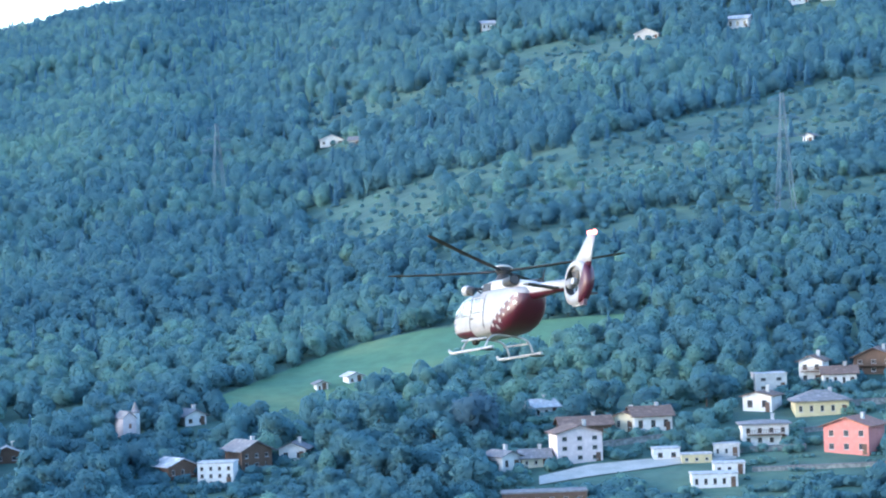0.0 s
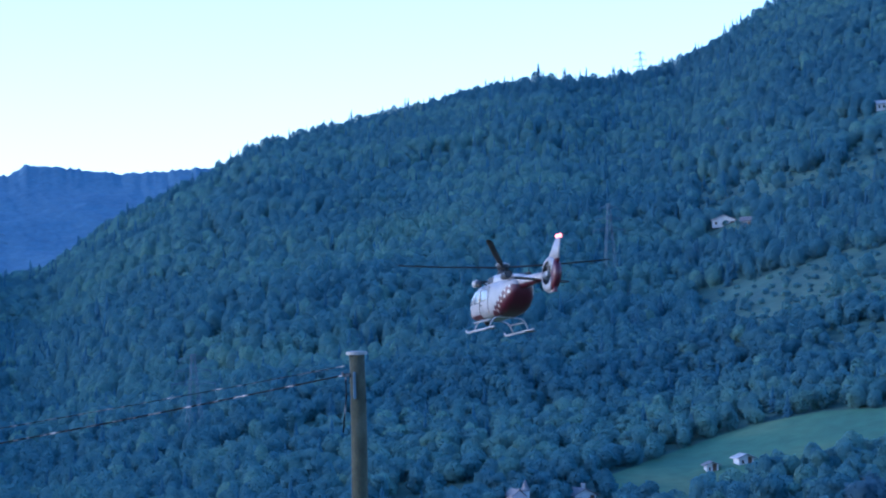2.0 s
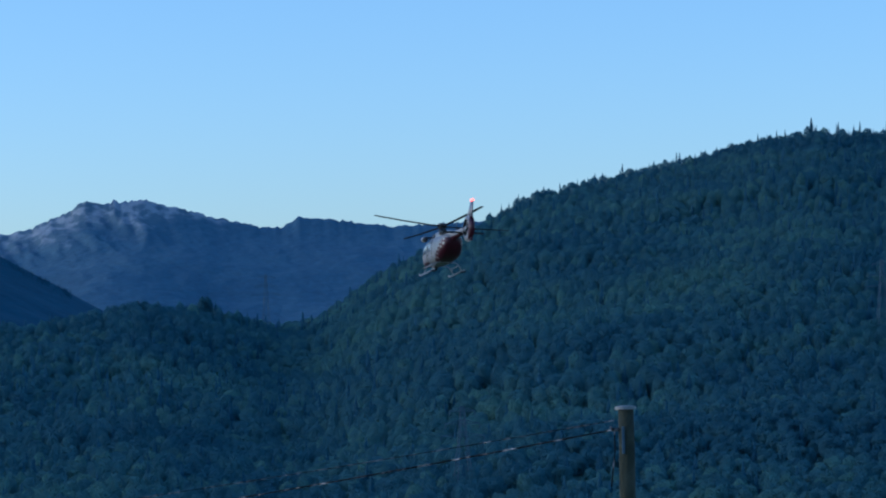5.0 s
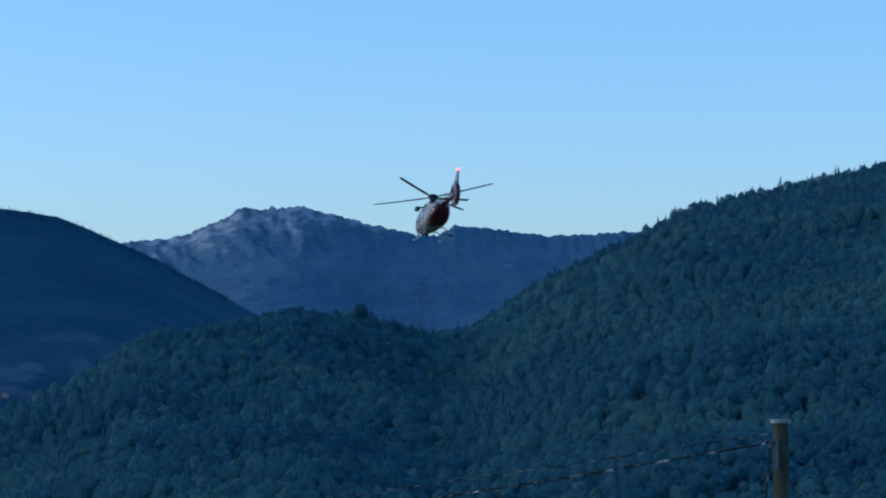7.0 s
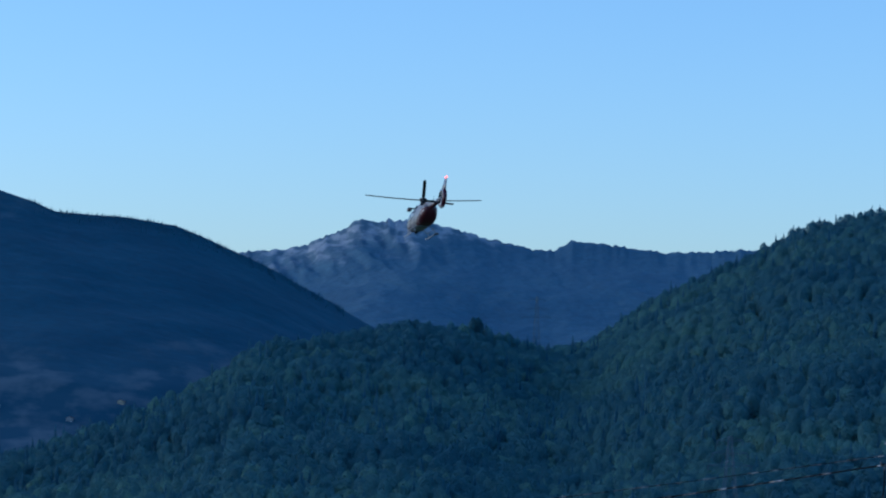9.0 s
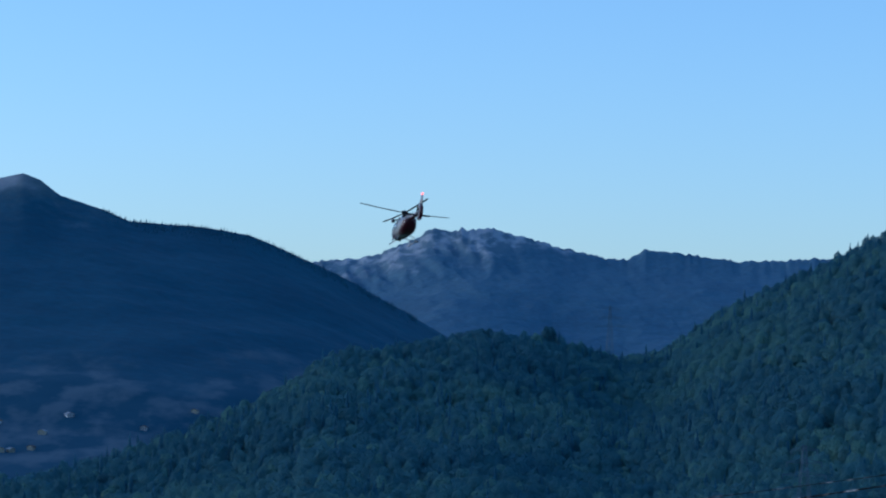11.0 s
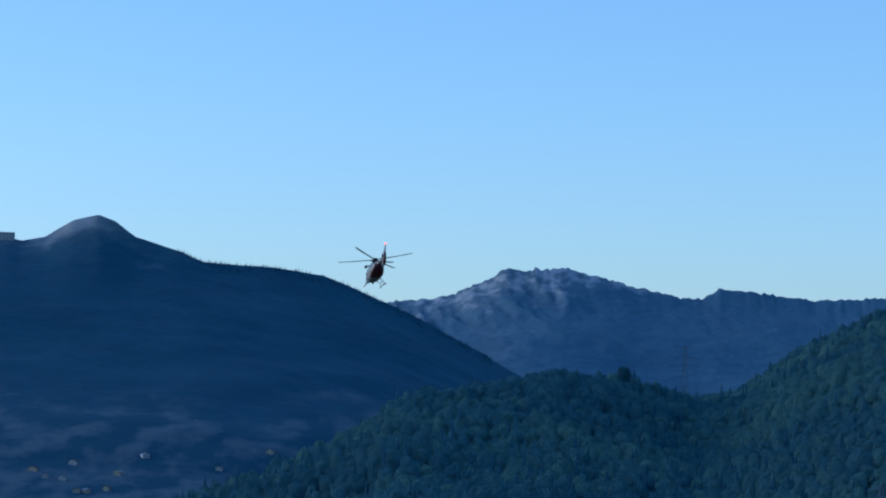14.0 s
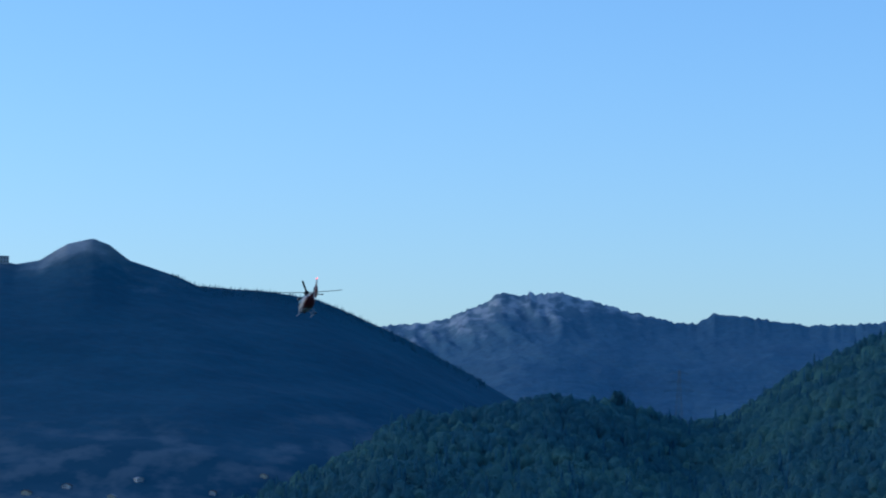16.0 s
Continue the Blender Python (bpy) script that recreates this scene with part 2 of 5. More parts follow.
def tube(bm, points, radii, n=10, caps=True):
    """A round tube along points; radii one a point, or one for all."""
    pts = [Vector(p) for p in points]
    radii = [radii] * len(pts) if isinstance(radii, (int, float)) else radii
    rings = []
    for i, p in enumerate(pts):
        d = (pts[min(i + 1, len(pts) - 1)] - pts[max(i - 1, 0)]).normalized()
        a = d.orthogonal().normalized() if not rings else (side - d * side.dot(d)).normalized()
        side = a
        b = d.cross(a)
        rings.append([bm.verts.new(p + radii[i] * (math.cos(t) * a + math.sin(t) * b)) for t in (2 * math.pi * k / n for k in range(n))])
    for r, s in zip(rings, rings[1:]):
        for k in range(n):
            bm.faces.new((r[k], r[(k + 1) % n], s[(k + 1) % n], s[k]))
    if caps:
        bm.faces.new(rings[0])
        bm.faces.new(rings[-1])
    return bm


def loft(bm, sections, n=28, power=2.6, caps=True):
    """Superellipse rings: sections of (y, centre z, half width, half height)."""
    rings = []
    for y, zc, w, h in sections:
        ring = []
        for k in range(n):
            t = 2 * math.pi * k / n
            c, s = math.cos(t), math.sin(t)
            ring.append(bm.verts.new((w * math.copysign(abs(c) ** (2 / power), c), y, zc + h * math.copysign(abs(s) ** (2 / power), s))))
        rings.append(ring)
    for r, s in zip(rings, rings[1:]):
        for k in range(n):
            bm.faces.new((r[k], r[(k + 1) % n], s[(k + 1) % n], s[k]))
    if caps:
        bm.faces.new(rings[0])
        bm.faces.new(rings[-1])
    return bm


# ---- the lie of the land: heights from the camera's eye, headings in degrees to the right of north ----
LATTICE = np.random.RandomState(7).rand(256, 256)


def grain(x, y, octaves=4):
    """Smooth fractal noise about 0, for arrays of metres already scaled."""
    total, amp = np.zeros(np.broadcast(x, y).shape), 0.5
    for o in range(octaves):
        u, v = np.asarray(x) * 2 ** o + 17.3 * o, np.asarray(y) * 2 ** o + 9.1 * o
        i, j = np.floor(u).astype(int), np.floor(v).astype(int)
        a, b = u - i, v - j
        a, b = a * a * (3 - 2 * a), b * b * (3 - 2 * b)
        p = lambda di, dj: LATTICE[(i + di) % 256, (j + dj) % 256]
        total = total + amp * ((p(0, 0) * (1 - a) + p(1, 0) * a) * (1 - b) + (p(0, 1) * (1 - a) + p(1, 1) * a) * b - 0.5)
        amp *= 0.5
    return total


def crest(table):
    t = np.array(table)
    return lambda az: np.interp(az, t[:, 0], t[:, 1])


HILL_CREST = crest(((-16, -2.6), (-8.4, -1.03), (-6.4, -0.37), (-4.74, 0.4), (-3.96, 0.87), (-3.51, 1.22), (-2.15, 1.42), (-0.3, 1.75), (1.2, 1.62),
                    (2.5, 1.35), (3.3, 1.43), (4.5, 2.13), (5.8, 2.8), (7.0, 3.38), (7.6, 3.74), (9.2, 4.1), (10.9, 4.46), (12.6, 4.86),
                    (13.4, 4.97), (14.8, 4.93), (16.2, 5.16), (18.1, 6.28), (22, 8.0), (30, 9.5)))
HILL_FAR = crest(((-16, 1150), (-6, 1350), (0, 1700), (3, 1850), (10, 2050), (18, 2400), (30, 2700)))
HILL_FOOT, FLOOR = 540.0, -58.0
LEFT_CREST = crest(((-26, 5.5), (-14, 4.3), (-11.42, 4.24), (-11.13, 4.17), (-10.66, 4.25), (-10.11, 4.61), (-9.6, 4.74), (-9.26, 4.6), (-8.85, 4.3), (-7.94, 4.04), (-7.47, 3.83),
                    (-6.1, 3.77), (-5.07, 3.62), (-4.37, 3.35), (-3.68, 3.06), (-2.87, 2.67), (-1.94, 2.18), (-1.36, 1.85), (1.0, 0.6)))
FAR_CREST = crest(((-8, 2.2), (-4.6, 2.83), (-3.68, 3.08), (-3.05, 3.21), (-2.82, 3.17), (-1.97, 3.46), (-1.4, 3.79), (-0.16, 3.86), (0.44, 3.71), (1.36, 3.48), (2.27, 3.29),
                   (2.61, 3.3), (2.95, 3.48), (3.52, 3.44), (4.54, 3.29), (5.3, 3.27), (6.43, 3.31), (9, 3.4), (14, 3.3)))


def hill_height(az, r):
    R = HILL_FAR(az)
    top = R * np.tan(np.radians(HILL_CREST(az))) - np.where(az > 4, 6.0, 8.5)
    s = np.clip((r - HILL_FOOT) / (R - HILL_FOOT), 0, 1)
    x, y = r * np.sin(np.radians(az)), r * np.cos(np.radians(az))
    z = FLOOR + (top - FLOOR) * (0.82 * s + 0.18 * s * s) + 26 * np.sin(np.pi * s) * grain(x / 160, y / 160, 4)
    return np.where(r > R, top - (r - R) * 0.4, z)


def field(name, rows, cols, height, mat, label):
    """A hillside over a fan of headings (cols) and distances (rows, an array, or one a column)."""
    az, s = np.meshgrid(cols, np.arange(len(rows)))
    r = rows if np.ndim(rows) == 2 else np.repeat(np.asarray(rows)[:, None], len(cols), 1)
    z = height(az, r)
    v = np.stack([r * np.sin(np.radians(az)), r * np.cos(np.radians(az)), z], -1).reshape(-1, 3)
    n, k = az.shape
    i = (np.arange(n - 1)[:, None] * k + np.arange(k - 1)).ravel()
    return tagged(sheet(name, v, np.stack([i, i + 1, i + k + 1, i + k], 1), mat), label, kind="structure")


def on_hill(az, el):
    """The place on the hillside that lies at that heading and elevation."""
    r = np.linspace(HILL_FOOT, float(HILL_FAR(az)), 900)
    e = np.degrees(np.arctan2(hill_height(np.full_like(r, az), r), r))
    k = int(np.argmax(e >= el)) if (e >= el).any() else len(r) - 1
    q = r[k] if k == 0 or e[k] < el else r[k - 1] + (r[k] - r[k - 1]) * float(np.clip((el - e[k - 1]) / max(e[k] - e[k - 1], 1e-6), 0, 1))
    return q, hill_height(az, q)


def at(az, r, z):
    return Vector((r * math.sin(radians(az)), r * math.cos(radians(az)), float(z)))


def valley_height(x, y):
    return -1.7 - 0.117 * np.clip(y, 0, 540) + 0.5 * grain(x / 40, y / 40, 3) * np.clip(np.hypot(x, y) / 30, 0, 1)


# ground: one sheet from the camera's feet to the horizon
ring, turn = np.concatenate([[0.001], np.geomspace(2, 4900, 90)]), np.linspace(0, 2 * math.pi, 145)
gx, gy = ring[:, None] * np.sin(turn), ring[:, None] * np.cos(turn)
gi = (np.arange(len(ring) - 1)[:, None] * 145 + np.arange(144)).ravel()
tagged(sheet("ground", np.stack([gx, gy, valley_height(gx, gy)], -1).reshape(-1, 3), np.stack([gi, gi + 1, gi + 146, gi + 145], 1), SOIL),
       "green valley floor falling away from the viewpoint", kind="structure")

hill_cols = np.concatenate([np.arange(-16, -12, 0.4), np.arange(-12, 29.5, 0.08), np.arange(29.5, 34, 0.5)])
hill_s = np.concatenate([np.linspace(-0.12, 1, 150), np.linspace(1.02, 1.3, 8)])
field("hillside", HILL_FOOT + hill_s[:, None] * (HILL_FAR(hill_cols) - HILL_FOOT), hill_cols, hill_height, TURF, "steep wooded hillside with meadows above the village")


def left_height(az, r):
    R = 3000.0
    s = np.clip((r - 1700) / (R - 1700), 0, 1)
    rolling = sum(LEFT_CREST(az + d) for d in np.linspace(-2.4, 2.4, 17)) / 17
    edge = np.clip((s - 0.75) * 4, 0, 1) ** 2
    top = R * np.tan(np.radians(LEFT_CREST(az) * edge + rolling * (1 - edge)))
    x, y = r * np.sin(np.radians(az)), r * np.cos(np.radians(az))
    z = -75 + (top + 75) * (0.5 * s + 0.5 * s * s) + 36 * np.sin(np.pi * s) * grain(x / 300, y / 300, 4) + (2.5 * grain(x / 30, y / 30, 3) + 1.5 * grain(x / 11, y / 11, 2) * (1 - edge)) * s
    return np.where(r > R, top - (r - R) * 0.5, z)


def far_height(az, r):
    R = 4500.0
    s = np.clip((r - 2900) / (R - 2900), 0, 1)
    rolling = sum(FAR_CREST(az + d) for d in np.linspace(-1.2, 1.2, 9)) / 9
    edge = np.clip((s - 0.8) / 0.2, 0, 1) ** 3
    top = R * np.tan(np.radians(FAR_CREST(az) * edge + rolling * (1 - edge))) + (9 * grain(az * 5.1, az * 0 + 3.3, 3) + 13 * grain(az * 16, az * 0 + 7.7, 3)) * edge
    x, y = r * np.sin(np.radians(az)), r * np.cos(np.radians(az))
    rib = np.abs(grain(x / 210 + 7, y / 210, 5))
    z = -60 + (top + 60) * (0.35 * s + 0.65 * s ** 1.6) + -38 * np.sin(np.pi * s ** 1.5) * rib + 60 * np.sin(np.pi * s) * grain(x / 420, y / 420, 3)
    gully = np.abs(grain(az * 2.6 + 9 * s, s * 9 + 4, 4))
    z = z - 34 * gully * np.sin(np.pi * np.clip((s - 0.8) / 0.2, 0, 1)) * np.clip((2.5 - az) / 2.5, 0.25, 1)
    return np.where(r > R, top - (r - R) * 0.5, z)


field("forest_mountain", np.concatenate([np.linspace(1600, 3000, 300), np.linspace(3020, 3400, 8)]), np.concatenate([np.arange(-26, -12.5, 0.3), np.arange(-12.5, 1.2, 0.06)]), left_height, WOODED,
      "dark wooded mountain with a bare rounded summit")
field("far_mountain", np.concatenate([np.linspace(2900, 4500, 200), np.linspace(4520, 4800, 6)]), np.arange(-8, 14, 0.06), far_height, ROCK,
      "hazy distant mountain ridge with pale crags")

# meadow strip on the hillside
MEADOW_TOP = crest(((14.2, -3.25), (15.9, -2.67), (17.5, -2.16), (18.9, -1.93), (20.5, -1.86), (23.2, -1.74)))
MEADOW_LOW = crest(((14.2, -3.3), (15.2, -3.75), (16, -3.8), (17, -3.4), (18.4, -3.05), (19.3, -2.8), (21.2, -2.5), (22.4, -2.2), (23.2, -1.8)))
SHEETS = []


def patch(name, a0, a1, top, low, mat, label, lift=0.35):
    """A strip of other ground laid on the hillside between two lines of elevation."""
    cols = np.linspace(a0, a1, int((a1 - a0) / 0.1) + 2)
    near = np.array([on_hill(a, float(low(a)))[0] for a in cols])
    far = np.array([on_hill(a, float(top(a)))[0] for a in cols])
    s = np.linspace(0, 1, 24)[:, None]
    rows = near + s * (far - near)
    az = np.repeat(cols[None], 24, 0)
    z = hill_height(az, rows) + lift
    v = np.stack([rows * np.sin(np.radians(az)), rows * np.cos(np.radians(az)), z], -1).reshape(-1, 3)
    k = len(cols)
    i = (np.arange(23)[:, None] * k + np.arange(k - 1)).ravel()
    return tagged(sheet(name, v, np.stack([i, i + 1, i + k + 1, i + k], 1), mat), label, kind="structure")


patch("meadow", 14.4, 23.0, MEADOW_TOP, MEADOW_LOW, MEADOW, "sloping green meadow between the woods")


# ---- trees ----
def ball(n=2):
    """A rounded cube: unit directions and quads."""
    index, dirs, quads = {}, [], []
    for axis in range(3):
        for side in (-1, 1):
            def corner(i, j):
                p = [0, 0, 0]
                p[axis], p[(axis + 1) % 3], p[(axis + 2) % 3] = side, -1 + 2 * i / n, -1 + 2 * j / n
                key = tuple(round(v, 4) for v in p)
                if key not in index:
                    index[key] = len(dirs)
                    dirs.append(Vector(p).normalized())
                return index[key]
            for i in range(n):
                for j in range(n):
                    q = [corner(i, j), corner(i + 1, j), corner(i + 1, j + 1), corner(i, j + 1)]
                    quads.append(q if side > 0 else q[::-1])
    return dirs, quads


def crown_shape(rng, radius, height, lobes, clumps, fine=2):
    """A broadleaf crown: uneven lobes of foliage with leaf clumps standing off them, base at 0: vertices, quads, normals."""
    dirs, faces = ball(fine)
    verts, quads, normals = [], [], []
    placed = [(0, 0, height * 0.45, radius * (0.72 if lobes > 1 else 0.85), 0.45 * height / (radius * 0.78))]
    for k in range(lobes - 1):
        t = 6.283 * k / (lobes - 1) + rng.uniform(-0.5, 0.5)
        out = radius * rng.uniform(0.35, 0.58)
        placed.append((out * math.cos(t), out * math.sin(t), height * rng.uniform(0.3, 0.74), radius * rng.uniform(0.36, 0.56), rng.uniform(0.8, 1.1)))
    for x, y, z, r, tall in placed:
        base, spin = len(verts), Euler((rng.uniform(0, 6), rng.uniform(0, 6), rng.uniform(0, 6))).to_matrix()
        for d in dirs:
            d = spin @ d
            p = Vector((x, y, z)) + Vector((d.x, d.y, d.z * tall)) * r * rng.uniform(0.78, 1.1)
            p.z = max(p.z, 0)
            verts.append(p)
            whole = Vector((p.x, p.y, 1.2 * (p.z - height * 0.35))).normalized()
            normals.append((0.2 * d + 0.22 * whole + Vector((0, 0, 0.85))).normalized())
        quads += [tuple(base + i for i in f) for f in faces]
    for k in range(clumps):
        x, y, z, r, tall = placed[k % len(placed)]
        d = Vector((rng.gauss(0, 1), rng.gauss(0, 1), rng.gauss(0.3, 0.8))).normalized()
        c = Vector((x, y, z)) + Vector((d.x, d.y, d.z * tall)) * r * rng.uniform(0.85, 1.16)
        c.z = max(c.z, 0.1)
        tilt = (d + Vector((rng.gauss(0, 0.5), rng.gauss(0, 0.5), rng.gauss(0, 0.5)))).normalized()
        a = tilt.orthogonal().normalized()
        b = tilt.cross(a)
        w = radius * rng.uniform(0.08, 0.19)
        base = len(verts)
        verts += [c + a * w, c + b * w * 0.8, c - a * w * 0.9, c - b * w * 0.9]
        whole = Vector((c.x, c.y, 1.2 * (c.z - height * 0.35))).normalized()
        normals += [(0.2 * d + 0.2 * whole + 0.12 * tilt + Vector((0, 0, 0.85))).normalized()] * 4
        quads.append((base, base + 1, base + 2, base + 3))
    return np.array([tuple(v) for v in verts]), np.array(quads), np.array([tuple(v) for v in normals])


def conifer_shape(rng, radius, height, tiers=7, sides=6):
    """A spire of drooping ragged boughs: vertices, quads and normals."""
    verts, quads, normals = [], [], []
    for k in range(tiers):
        z = height * (0.06 + 0.88 * k / tiers)
        r = radius * (1 - k / tiers) ** 0.8
        for s in range(sides):
            t = 6.283 * (s + 0.5 * (k % 2)) / sides + rng.uniform(-0.25, 0.25)
            rr = r * rng.uniform(0.7, 1.2)
            up = height * 1.25 / tiers
            base = len(verts)
            verts += [(0.1 * math.cos(t), 0.1 * math.sin(t), z + up), (rr * 0.75 * math.cos(t - 0.5), rr * 0.75 * math.sin(t - 0.5), z + 0.1 * up),
                      (rr * math.cos(t), rr * math.sin(t), z - 0.25 * up), (rr * 0.75 * math.cos(t + 0.5), rr * 0.75 * math.sin(t + 0.5), z + 0.1 * up)]
            normals += [(0.87 * math.cos(t), 0.87 * math.sin(t), 0.5)] * 4
            quads.append((base, base + 1, base + 2, base + 3))
    return np.array(verts), np.array(quads), np.array(normals)


def planted(name, shapes, places, mat, label, category):
    """One mesh of many trees: places of (x, y, z, turn, scale, shape)."""
    V, Q, N, T, base, pick = [], [], [], [], 0, random.Random(23)
    for x, y, z, turn, size, k in places:
        v, q, n = shapes[int(k) % len(shapes)]
        c, s = math.cos(turn), math.sin(turn)
        V.append(np.stack([size * (c * v[:, 0] - s * v[:, 1]) + x, size * (s * v[:, 0] + c * v[:, 1]) + y, v[:, 2] * size + z], 1))
        N.append(np.stack([c * n[:, 0] - s * n[:, 1], s * n[:, 0] + c * n[:, 1], n[:, 2]], 1))
        Q.append(q + base)
        # woods of one kind stand together, with single paler crowns among them
        stand = 0.5 + 0.55 * float(grain(x / 120 + 31, y / 120, 4)) + pick.gauss(0, 0.04) + (pick.uniform(0.1, 0.24) if pick.random() < 0.09 else 0.0)
        T.append(np.full(len(v), stand))
        base += len(v)
    return tagged(sheet(name, np.concatenate(V), np.concatenate(Q), mat, normals=np.concatenate(N), tints=np.concatenate(T)), label, category, kind="stuff")


rng = random.Random(5)
BROAD = [crown_shape(rng, 4.5, 9.5, 3, 20) for _ in range(7)] + [crown_shape(rng, 3.7, 11.5, 3, 20) for _ in range(3)]
BROAD_MID = [crown_shape(rng, 4.5, 9.5, 1, 10) for _ in range(6)] + [crown_shape(rng, 3.8, 11.5, 1, 10) for _ in range(4)]
BROAD_FAR = [crown_shape(rng, 4.5, 9.5, 1, 2) for _ in range(6)] + [crown_shape(rng, 3.8, 11.5, 1, 2) for _ in range(4)]
BUSHES = [crown_shape(rng, 4.6, 6.5, 1, 16) for _ in range(6)]
FINE = [crown_shape(rng, 4.7, 8.5, 6, 90) for _ in range(5)]
SPIRES = [conifer_shape(rng, 3.0, 12, 7, 7) for _ in range(4)]
SPIRES_FAR = [conifer_shape(rng, 2.6, 13, 4, 5) for _ in range(3)]

HOUSES = []  # (x, y, reach): kept clear of trees
HAMLET = ((-10.53, -0.58), (-10.2, -0.62), (-9.9, -0.87), (-9.67, -0.87), (-9.32, -0.82), (-8.52, -0.15), (-7.07, -0.38), (-6.06, -0.02), (-10.8, -0.45), (-9.1, -0.5), (-10.0, -0.3))
TERRACES = ((crest(((17.2, 0.1), (21, 0.95), (24.5, 1.55), (29, 2.45))), 17.2, 29.5, 0.6, 0.93), (crest(((16.5, 2.45), (20, 2.75), (23, 3.45), (24, 3.6))), 16.5, 24, 0.35, 0.93),
            (crest(((16.4, 0.15), (18.9, 0.3))), 16.4, 18.9, 0.34, 0.95), (crest(((18, 3.7), (21.5, 4.0))), 18, 21.5, 0.12, 0.9),
            (crest(((6.6, -2.4), (9.5, -2.0))), 6.6, 9.5, 0.12, 0.8), (crest(((19, -0.7), (29, 0.7))), 19, 29.5, 0.3, 0.85),
            (crest(((19.5, 3.1), (23, 3.75))), 19.5, 23, 0.3, 0.93), (crest(((9.5, -3.9), (12, -3.3))), 9.5, 12.0, 0.25, 0.85))


def wooded(az, el, x, y, rng):
    """Whether a tree grows there."""
    if 14.0 < az < 23.3 and MEADOW_LOW(az) < el < MEADOW_TOP(az):
        return False
    if any((x - hx) ** 2 + (y - hy) ** 2 < reach ** 2 for hx, hy, reach in HOUSES):
        return False
    if az > 19.5 and el < -2.8 and rng.random() < 0.62:
        return False
    if 12.5 < az < 17 and el < -4.1 and rng.random() < 0.45:
        return False
    if 20.8 < az < 25.3 and ROAD_LOW(az) - 0.75 < el < ROAD_TOP(az) + 0.05:
        return False
    for line, a0, a1, half, share in TERRACES:
        if a0 < az < a1 and abs(el - line(az) + 0.35 * float(grain(x / 80, y / 80, 3))) < half and rng.random() < share:
            return False
    return rng.random() < 0.97


